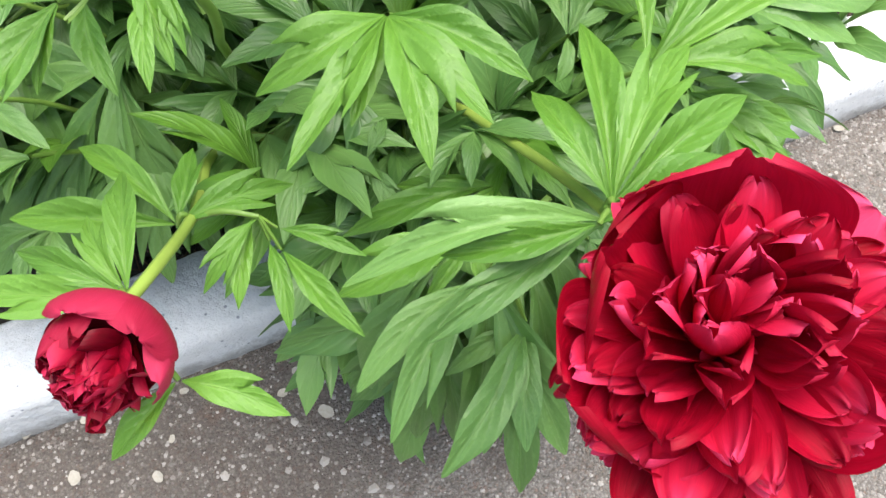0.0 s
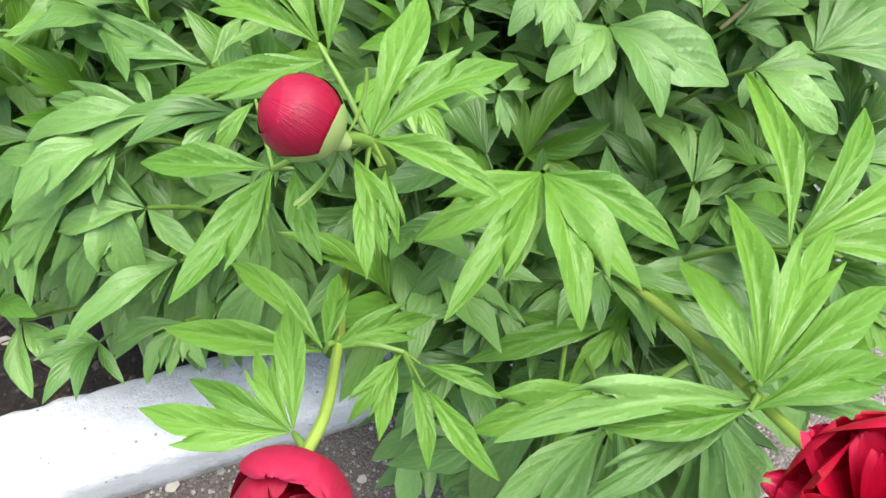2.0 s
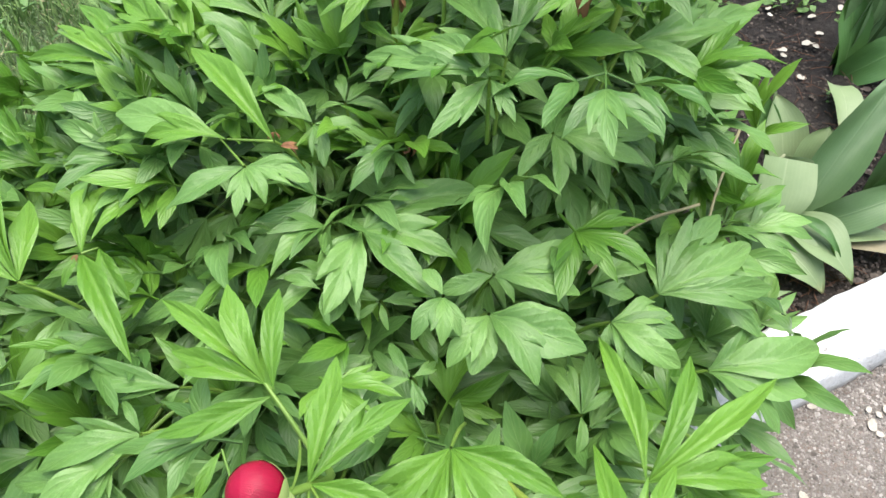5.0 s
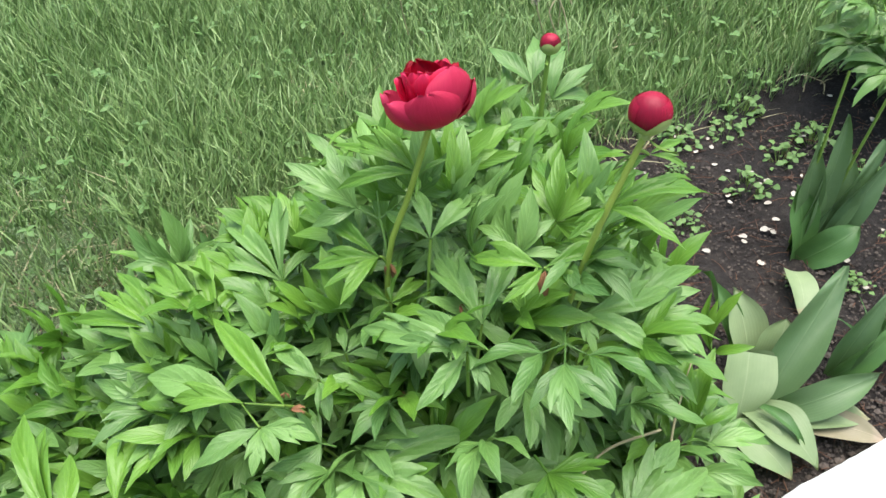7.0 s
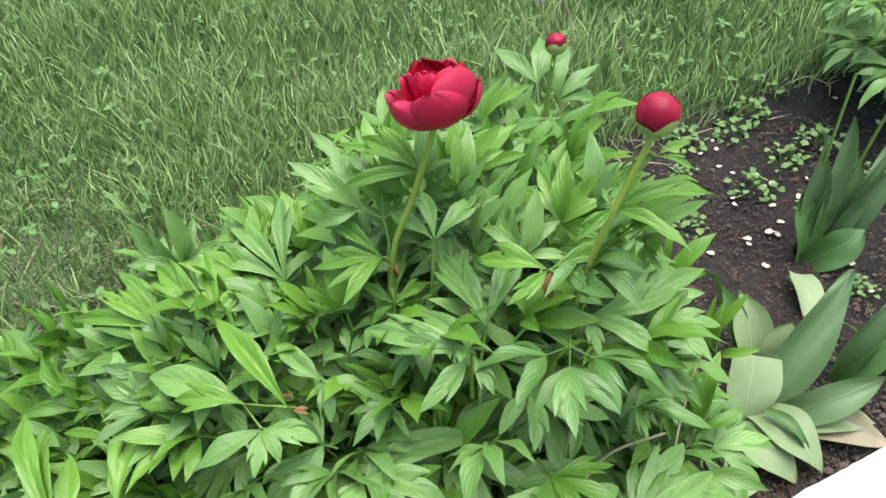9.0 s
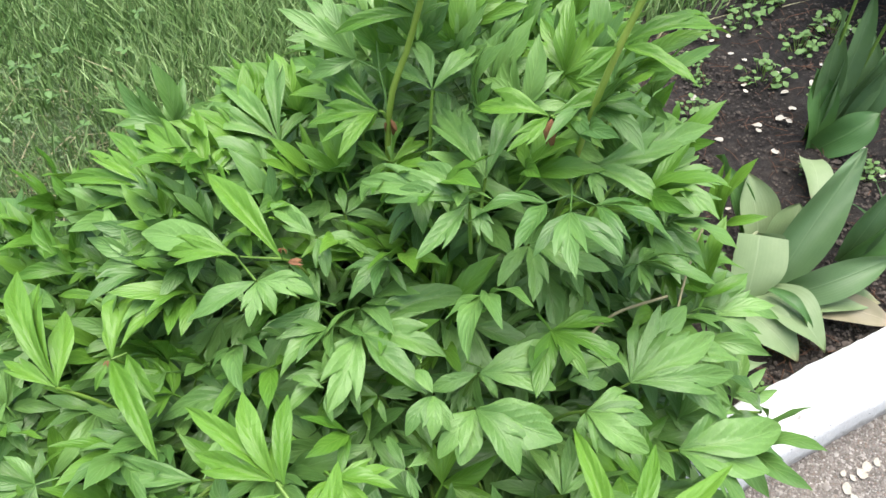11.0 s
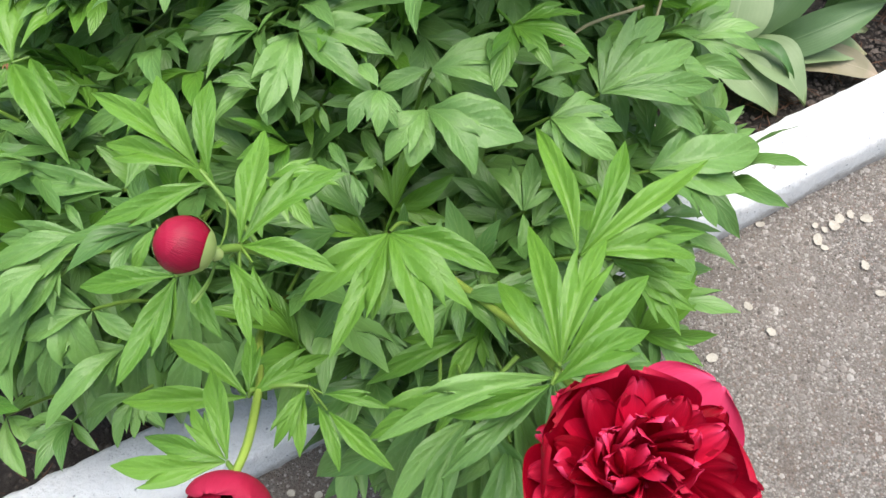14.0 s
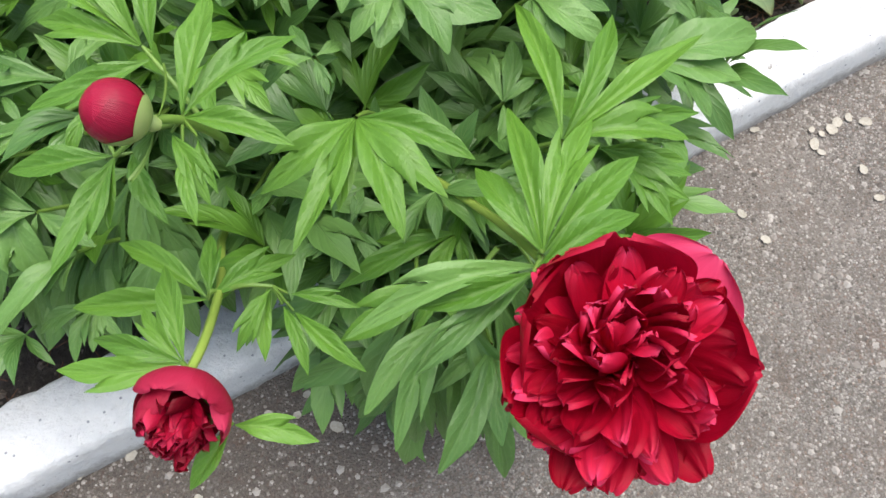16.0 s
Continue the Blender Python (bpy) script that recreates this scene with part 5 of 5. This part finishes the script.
near_tulip = tagged(new("tulip_plant"), "faded tulip plant with broad grey-green leaves in the bed", "tulip plant", "faded tulips in the bed")
for i, (bs, tp, w, arch, mat, face, butt, broad, fold) in enumerate((
        ((0.762, 0.925, 0.03), (0.763, 1.061, 0.18), 0.052, 0.06, FRESH_TULIP, (0.5, -1, 0.6), 0.8, 0.35, 0.8),
        ((0.785, 0.915, 0.03), (0.795, 1.02, 0.165), 0.085, 0.05, PALE_LEAF, (0.2, -1, 0.7), 0.7, 0.5, 0.4),
        ((0.795, 0.905, 0.04), (0.862, 0.945, 0.135), 0.085, 0.12, PALE_LEAF, (-0.2, -1, 0.8), 0.6, 0.6, 0.3),
        ((0.755, 0.86, 0.03), (0.752, 0.897, 0.145), 0.10, 0.0, PALE_LEAF, (0, -1, 0.3), 0.5, 0.8, 0.2),
        ((0.752, 0.89, 0.145), (0.705, 0.815, 0.05), 0.102, 0.10, PALE_LEAF, (0, -1, 0.7), 0.93, 0.3, 0.25),
        ((0.775, 0.835, 0.03), (0.968, 0.967, 0.22), 0.078, 0.05, TULIP_LEAF, (-0.5, -0.9, 0.7), 0.45, 0.42, 0.6),
        ((0.770, 0.828, 0.05), (0.956, 0.791, 0.12), 0.062, 0.16, TULIP_LEAF, (0.1, -0.8, 1), 0.5, 0.4, 0.5),
        ((0.735, 0.835, 0.06), (0.792, 0.698, 0.045), 0.085, 0.22, PALE_LEAF, (0.2, -0.4, 1), 0.5, 0.45, 0.3),
        ((0.69, 0.81, 0.06), (0.742, 0.696, 0.04), 0.078, 0.22, PALE_LEAF, (0.1, -0.4, 1), 0.5, 0.45, 0.3),
        ((0.745, 0.815, 0.09), (0.776, 0.727, 0.06), 0.024, 0.25, FRESH_TULIP, (0.2, -0.4, 1), 0.5, 0.4, 0.6),
        ((0.80, 0.835, 0.05), (0.955, 0.80, 0.05), 0.04, 0.15, PALE_LEAF, (0, -0.3, 1), 0.5, 0.35, 0.5),
        ((0.80, 0.785, 0.05), (0.93, 0.712, 0.05), 0.055, 0.12, WITHERED, (0, -0.3, 1), 0.6, 0.4, 0.3),
        ((0.79, 0.80, 0.05), (0.915, 0.746, 0.07), 0.06, 0.10, PALE_LEAF, (0, -0.3, 1), 0.5, 0.4, 0.4),
        ((0.93, 0.87, 0.03), (1.02, 0.90, 0.2), 0.05, 0.10, TULIP_LEAF, (-0.3, -0.8, 1), 0.5, 0.4, 0.6),
        ((0.93, 0.86, 0.03), (1.045, 0.875, 0.16), 0.045, 0.16, FRESH_TULIP, (-0.2, -0.8, 1), 0.5, 0.4, 0.6),
        ((0.64, 0.74, 0.03), (0.585, 0.655, 0.13), 0.075, 0.2, PALE_LEAF, (0, -0.4, 1), 0.5, 0.4, 0.3),
        ((0.655, 0.77, 0.03), (0.61, 0.83, 0.19), 0.065, 0.1, TULIP_LEAF, (0.2, -0.8, 1), 0.5, 0.4, 0.5))):
    strap_leaf(near_tulip, bs, tp, w, arch, mat, 500 + i, face, butt, broad, fold)
lone = tagged(new("tulip_plant"), "single flopped pale tulip leaf lying on the soil", "tulip plant", "faded tulips in the bed")
strap_leaf(lone, (1.001, 1.105, 0.055), (0.953, 1.0, 0.04), 0.062, 0.14, PALE_LEAF, 531, (0, -0.4, 1), 0.75, 0.45, 0.3)

far_tulip = tagged(new("tulip_plant"), "upright green tulip plant with bare flower stalks", "tulip plant", "faded tulips in the bed")
for i, (bs, tp, w, arch, mat, face, butt, broad, fold) in enumerate((
        ((1.037, 1.155, 0.02), (1.047, 1.221, 0.185), 0.066, 0.08, FRESH_TULIP, (0, -1, 0.5), 0.55, 0.6, 0.4),
        ((1.041, 1.150, 0.02), (1.145, 1.13, 0.12), 0.075, 0.14, FRESH_TULIP, (-0.2, -0.8, 1), 0.5, 0.6, 0.4),
        ((1.048, 1.183, 0.03), (1.124, 1.236, 0.33), 0.05, 0.05, TULIP_LEAF, (-0.2, -1, 0.4), 0.6, 0.4, 0.6),
        ((1.040, 1.185, 0.03), (1.083, 1.235, 0.30), 0.05, 0.04, TULIP_LEAF, (-0.1, -1, 0.4), 0.6, 0.4, 0.6),
        ((1.064, 1.172, 0.03), (1.149, 1.217, 0.25), 0.085, 0.06, TULIP_LEAF, (-0.2, -1, 0.4), 0.5, 0.5, 0.4),
        ((1.085, 1.174, 0.03), (1.2, 1.204, 0.27), 0.05, 0.08, TULIP_LEAF, (-0.4, -1, 0.4), 0.5, 0.4, 0.6),
        ((1.095, 1.165, 0.03), (1.235, 1.189, 0.25), 0.055, 0.10, TULIP_LEAF, (-0.4, -1, 0.5), 0.5, 0.4, 0.5))):
    strap_leaf(far_tulip, bs, tp, w, arch, mat, 540 + i, face, butt, broad, fold)
stem(far_tulip, [(1.054, 1.202, 0.02), (1.07, 1.215, 0.2), (1.10, 1.24, 0.43)], 0.0035, 0.0028, "bare flower stalk", STEM)
stem(far_tulip, [(1.10, 1.19, 0.02), (1.12, 1.19, 0.18), (1.15, 1.18, 0.40)], 0.0035, 0.0028, "bare flower stalk", STEM)

# peony beyond
far_bush = tagged(new("peony_bush"), "smaller bluish-green peony at the back of the bed", "peony bush")
for k in range(9):
    r = random.Random(700 + k)
    a = k * 2.4
    shoot(far_bush, (1.60 + 0.03 * math.cos(a), 1.62 + 0.03 * math.sin(a), 0.02), (1.60 + 0.2 * math.cos(a), 1.56 + 0.18 * math.sin(a), r.uniform(0.22, 0.38)), 720 + k, 7, 0.25)


# ---- weeds in the bed ----
def weed_plant(seed, count, height, spread, size):
    """Thin stalks, each with a round leaf."""
    r = random.Random(seed)
    ob = tagged(new("weed"), "low round-leaved weed on the bare soil", "weed", "weeds in the bed")
    for _ in range(count):
        a, d = r.uniform(0, 6.28), spread * math.sqrt(r.random())
        h = height * (1.1 - d / spread * 0.7) * r.uniform(0.6, 1.1)
        q = Vector((d * math.cos(a), d * math.sin(a), h))
        b = Build()
        b.tube([(q.x * 0.4, q.y * 0.4, 0), (q.x * 0.8, q.y * 0.8, h * 0.6), q], [0.0008, 0.0007, 0.0005], 3)
        stalk = part("stalk", b.mesh("weed_stalk", STEM), ob)
        part("leaf", r.choice(ROUND), stalk, Matrix.Translation(q) @ rot(r.uniform(-30, 30), r.uniform(-20, 30), r.uniform(0, 360)) @ Matrix.Scale(size * r.uniform(0.7, 1.2), 4))
    return ob


ROUND = []
for k in range(4):
    bld = Build()
    leaflet(bld, Matrix.Identity(4), 0.36, 0.08, 0.1, random.Random(580 + k))
    ROUND.append(bld.mesh("leaf", WEED_LEAF))
WEEDS = []
for i, (x, y, sz) in enumerate(((1.06, 1.39, 1.15), (0.87, 1.33, 0.9), (1.19, 1.46, 1.1), (1.30, 1.5, 1.2), (1.10, 1.05, 0.8), (1.0, 1.62, 1.2), (1.2, 1.66, 1.2), (0.66, 0.66, 0.55), (1.28, 1.12, 0.9), (1.12, 1.6, 1.1), (0.94, 1.5, 0.7), (1.35, 1.35, 0.9), (1.14, 1.3, 0.6), (1.0, 1.1, 0.5), (1.42, 1.2, 0.9), (0.92, 1.44, 0.6))):
    at = Matrix.Translation((x, y, 0.02)) @ rot(0, 0, 70 * i) @ Matrix.Scale(sz, 4)
    if i < 3:
        WEEDS.append(weed_plant(600 + i, 34, 0.05, 0.05, 0.017))
        WEEDS[i].matrix_basis = at
    else:
        w = copy_thing(WEEDS[i % 3], at)
        w.scale = (sz, sz, sz)


# ---- fallen petals ----
def petal_disc(seed):
    r = random.Random(seed)
    b = Build()
    ph = r.uniform(0, 6)

    def at(s, q):
        a = q * 6.28318
        rad = s * (1 + 0.12 * math.sin(2 * a + ph) + 0.06 * math.sin(5 * a))
        return Vector((rad * math.cos(a), rad * math.sin(a) * 0.86, 0.14 * s * s + 0.10 * s * math.sin(2 * a + ph * 2) + 0.05 * s * math.sin(5 * a + ph)))
    b.grid(4, 14, at)
    return b.mesh("fallen_petal", FALLEN)


DISCS = [petal_disc(800 + k) for k in range(5)]


def fallen(x, y, z, size, i):
    tagged(part("fallen_petal", DISCS[i % 5], None, Matrix.Translation((x, y, z)) @ rot(8 * math.sin(i), 8 * math.cos(i * 2), 51 * i) @ Matrix.Scale(size, 4)), "small round whitish fallen petal", "petal", "fallen petals")


k = 0
for x, y in ((0.584, 0.378), (0.784, 0.517), (0.76, 0.434), (0.65, 0.541), (0.49, 0.366), (-0.07, 0.338), (-0.026, 0.309), (-0.104, 0.351), (0.717, 0.492), (0.735, 0.505), (0.752, 0.507), (0.725, 0.515), (0.765, 0.515), (0.72, 0.477), (0.803, 0.503), (-0.052, 0.36), (-0.29, 0.29), (-0.205, 0.275), (-0.277, 0.352), (-0.34, 0.348)):
    fallen(x, y, 0.003, 0.0070 + 0.0018 * math.sin(k * 3.3), k)
    k += 1
r = random.Random(77)
for _ in range(16):
    x = r.uniform(-0.5, 1.2)
    fallen(x, kerb_y(x) - r.uniform(0.02, 0.25) ** 1.5 * 2.2, 0.003, r.uniform(0.004, 0.007), k)
    k += 1
for x, y in ((0.88, 1.37), (0.98, 1.6), (1.03, 1.49), (1.06, 1.27), (1.02, 1.25), (0.96, 1.23), (0.87, 1.23), (0.9, 0.98), (0.9, 0.94), (0.86, 0.94), (0.66, 0.75), (0.72, 0.81), (0.96, 1.16), (0.965, 1.246), (1.047, 1.458), (0.848, 1.087), (1.033, 1.239), (1.003, 1.377), (0.867, 0.95)):
    fallen(x, y, 0.04, 0.0082 + 0.002 * math.sin(k * 2.1), k)
    k += 1
for _ in range(85):
    x = r.uniform(0.55, 1.7)
    y = kerb_y(x) + 0.12 + r.random() * (1.55 - kerb_y(x))
    fallen(x, y, 0.042, r.uniform(0.004, 0.0085), k)
    k += 1
for _ in range(14):
    x = r.uniform(-0.6, 0.5)
    fallen(x, kerb_y(x) + r.uniform(0.12, 0.3), 0.042, r.uniform(0.006, 0.011), k)
    k += 1


# ---- grit, twigs and grass ----
def scatter_stones(name, count, place, sizes, material, label):
    r = random.Random(9)
    b = Build()
    for _ in range(count):
        x, y, z = place(r)
        s = r.uniform(*sizes) * (2.0 if r.random() < 0.05 else 1.0)
        o = len(b.v)
        a = r.uniform(0, 6.28)
        for i in range(5):
            q = a + i * 1.2566
            b.v.append((x + s * math.cos(q) * r.uniform(0.7, 1.2), y + s * math.sin(q) * r.uniform(0.7, 1.2), z))
        b.v.append((x + s * 0.2 * r.uniform(-1, 1), y + s * 0.2 * r.uniform(-1, 1), z + s * r.uniform(0.5, 0.9)))
        b.uv.extend([(0, 0)] * 6)
        for i in range(5):
            b.f.append((o + i, o + (i + 1) % 5, o + 5))
    me = b.mesh(name, material)
    me.polygons.foreach_set("use_smooth", [False] * len(me.polygons))
    return tagged(new(name, me), label, "gravel", kind="stuff")


def on_path(r):
    x = r.uniform(-0.7, 1.35)
    gap = 0.75 * r.random() ** 1.15
    if x < 0.25 and gap < 0.32 and r.random() < 0.4:
        x = r.uniform(0.35, 1.35)
    return x, kerb_y(x) - gap, -0.0005


scatter_stones("path_grit", 46000, on_path, (0.001, 0.0034), STONE, "loose grey and reddish grit on the footpath")


def on_bed(r):
    x = r.gauss(0.6, 0.75)
    y = kerb_y(x) + 0.11 + (1.5 - kerb_y(x)) * r.random() ** 1.6
    return x, y, 0.028 + 0.01 * r.random()


scatter_stones("soil_crumbs", 26000, on_bed, (0.001, 0.0042), CRUMB, "dark crumbs of earth on the flower bed")


def twigs():
    r = random.Random(31)
    b = Build()
    for _ in range(1700):
        x = r.uniform(-0.6, 1.7)
        y = kerb_y(x) + 0.11 + (1.5 - kerb_y(x)) * r.random() ** 1.4
        a, ln = r.uniform(0, 6.28), r.uniform(0.01, 0.06)
        p = Vector((x, y, 0.04))
        d = Vector((math.cos(a), math.sin(a), r.uniform(-0.05, 0.12))) * ln
        b.tube([p, p + d * 0.5 + Vector((r.uniform(-1, 1), r.uniform(-1, 1), 0.4)) * 0.004, p + d], [0.0009, 0.0008, 0.0005], 4)
    return tagged(new("dry_litter", b.mesh("dry_litter", TWIG)), "scattered brown dry stalks on the soil", "litter", kind="stuff")


twigs()


def grass(name, count, place, height, seed, material, label, lean=0.5):
    """Blades as one mesh: each a bent strip of three faces."""
    g = np.random.default_rng(seed)
    xy = place(g, count)
    n = len(xy)
    h = g.uniform(height[0], height[1], n) * (0.75 + 0.5 * np.array([noise.noise((p[0] * 2.3, p[1] * 2.3, 9)) for p in xy]))
    w = g.uniform(0.0012, 0.0033, n)
    a = g.uniform(0, 2 * np.pi, n)
    tilt = np.stack([g.normal(0.1, 0.5, n), g.normal(0.0, 0.5, n)], 1) * lean * h[:, None]
    side = np.stack([np.cos(a), np.sin(a)], 1) * w[:, None]
    z0 = np.full(n, 0.0)
    v = np.zeros((n, 7, 3), np.float32)
    for i, (s, q) in enumerate(((0, 1), (0.4, 0.95), (0.75, 0.65))):
        mid = xy + tilt * (s ** 1.8) * 1.3
        for j, sg in enumerate((-1, 1)):
            v[:, 2 * i + j, :2] = mid + side * sg * q
            v[:, 2 * i + j, 2] = z0 + h * s * (1 - 0.12 * s)
    v[:, 6, :2] = xy + tilt * 1.35
    v[:, 6, 2] = z0 + h * 0.9
    o = (np.arange(n) * 7)[:, None]
    quads = np.concatenate([o + np.array([[0, 1, 3, 2]]), o + np.array([[2, 3, 5, 4]])], 0)
    tris = o + np.array([[4, 5, 6]])
    me = bpy.data.meshes.new(name)
    loops = np.concatenate([quads.ravel(), tris.ravel()])
    starts = np.concatenate([np.arange(len(quads)) * 4, len(quads) * 4 + np.arange(len(tris)) * 3])
    me.vertices.add(n * 7)
    me.vertices.foreach_set("co", v.ravel())
    me.loops.add(len(loops))
    me.loops.foreach_set("vertex_index", loops.astype(np.int32))
    me.polygons.add(len(starts))
    me.polygons.foreach_set("loop_start", starts.astype(np.int32))
    me.update(calc_edges=True)
    me.validate()
    me.materials.append(material)
    return tagged(new(name, me), label, "grass", kind="stuff")


def on_lawn(g, n):
    x = np.clip(g.normal(0.2, 1.35, n), -6.5, 7)
    y = 1.1 + np.abs(g.normal(0, 1.6, n))
    edge = np.array([bed_edge(p) for p in x])
    bare = np.array([noise.noise((p * 3.1, q * 3.1, 4)) for p, q in zip(x, y)])
    keep = (y > edge + 0.02 + 0.1 * g.random(n)) & (bare + g.normal(0, 0.3, n) > -0.6)
    thin = np.hypot(x + 0.6, y - 1.55) < 0.28
    keep &= ~(thin & (g.random(n) < 0.7))
    return np.stack([x, y], 1)[keep]


grass("lawn_grass", 200000, on_lawn, (0.055, 0.185), 3, GRASS, "long uneven green grass blades leaning over", 0.4)


def weeds_in_lawn():
    r = random.Random(13)
    b = Build()
    for _ in range(620):
        x = r.gauss(0.2, 1.1)
        y = bed_edge(x) + abs(r.gauss(0, 1.1))
        h = r.uniform(0.03, 0.1)
        turn = r.uniform(0, 360)
        for i in range(r.choice((3, 3, 5, 6))):
            turn += 120 if r.random() < 0.7 else 70
            m = Matrix.Translation((x, y, h)) @ rot(r.uniform(-20, 20), r.uniform(-25, 20), turn) @ Matrix.Scale(r.uniform(0.012, 0.03), 4)
            leaflet(b, m, r.uniform(0.2, 0.34), 0.08, 0.15, r, rows=SHORT_ROWS)
    return tagged(new("lawn_weeds", b.mesh("lawn_weeds", WEED_LEAF)), "broad-leaved weeds scattered among the grass", "weeds", kind="stuff")


weeds_in_lawn()


def ground_cover():
    """Low feathery grey-green plants at the corner of the bush."""
    r = random.Random(23)
    b = Build()
    for _ in range(2600):
        x = -0.62 + r.gauss(0, 0.2)
        y = 1.42 + r.gauss(0, 0.24) + 0.25 * (x + 0.62)
        ln = r.uniform(0.012, 0.035)
        d = rot(0, r.uniform(-70, -10), r.uniform(0, 360))
        for i in range(7):
            m = Matrix.Translation((x, y, 0.02 + 0.03 * r.random())) @ d @ Matrix.Translation((ln * i / 7, 0, 0)) @ rot(r.uniform(-30, 30), 0, (60 if i % 2 else -60)) @ Matrix.Scale(r.uniform(0.005, 0.011), 4)
            leaflet(b, m, 0.16, 0.05, 0.1, r, rows=(0.0, 0.45, 1.0), cols=1)
    return tagged(new("ground_cover", b.mesh("ground_cover", COVER_LEAF)), "feathery grey-green ground cover at the lawn edge", "ground cover", kind="stuff")


ground_cover()


def dry_grass(g, n):
    x = g.normal(0.1, 0.8, n)
    y = np.array([bed_edge(p) for p in x]) + np.abs(g.normal(0, 0.5, n)) - 0.02
    return np.stack([x, y], 1)


grass("dry_grass", 2600, dry_grass, (0.03, 0.11), 8, STRAW, "dead straw-coloured grass stalks in the lawn", 1.6)


def tuft(x, y, seed):
    """A tussock of narrow bluish blades."""
    r = random.Random(seed)
    b = Build()
    for _ in range(34):
        a, ln = r.uniform(0, 6.28), r.uniform(0.07, 0.15)
        lean = r.uniform(0.15, 0.75)
        o = Vector((x + r.uniform(-0.02, 0.02), y + r.uniform(-0.02, 0.02), 0.02))
        tip = o + Vector((math.cos(a) * lean, math.sin(a) * lean, math.sqrt(1 - lean * lean))) * ln
        leaflet(b, aim(o, tip), 0.022, 0.1, 0.2, r, rows=SHORT_ROWS, cols=1)
    return tagged(new("grass_tuft", b.mesh("grass_tuft", FRESH_TULIP)), "tuft of narrow bluish grass in the bed", "grass tuft", "grass tufts in the bed", "stuff")


tuft(1.03, 0.88, 1)
tuft(1.10, 0.83, 2)
tuft(1.33, 0.98, 3)


# ---- dandelions gone over ----
def dandelion(base, ctrl, head, seed):
    """A bent pale stalk with a bare or downy head."""
    r = random.Random(seed)
    b = Build()
    pts = curve_points([base] + ctrl, 12)
    b.tube(pts, [0.0019] * 13, 6)
    ob = tagged(new("dandelion", b.mesh("dandelion_stalk", STRAW)), "withered dandelion with a bent pale stalk in the lawn", "dandelion", "dandelions in the lawn")
    d = Build()
    top = pts[-1]
    for _ in range(60 if head else 8):
        v = Vector((r.gauss(0, 1), r.gauss(0, 1), r.gauss(0.2, 1))).normalized() * (0.013 if head else 0.006)
        d.tube([top, top + v * 0.6, top + v], [0.0005, 0.0004, 0.0009 if head else 0.0004], 3)
    part("seed_head", d.mesh("seed_head", FALLEN), ob, None, "greyish downy seed head" if head else "bare seed head")


for i, (base, ctrl, head) in enumerate((
        ((0.79, 2.06, 0.02), [(0.80, 2.06, 0.12), (0.78, 2.05, 0.2), (0.77, 2.05, 0.25)], True),
        ((0.89, 2.20, 0.02), [(0.90, 2.20, 0.14), (0.88, 2.19, 0.25)], True),
        ((0.80, 1.97, 0.02), [(0.82, 1.98, 0.13), (0.79, 2.0, 0.24), (0.85, 2.03, 0.27), (0.86, 2.02, 0.24)], False),
        ((0.84, 1.99, 0.02), [(0.85, 2.0, 0.12), (0.84, 2.02, 0.22), (0.81, 2.05, 0.29), (0.80, 2.07, 0.27)], False),
        ((0.47, 2.33, 0.02), [(0.455, 2.33, 0.13), (0.45, 2.33, 0.22), (0.465, 2.33, 0.25)], True))):
    dandelion(base, ctrl, head, 60 + i)
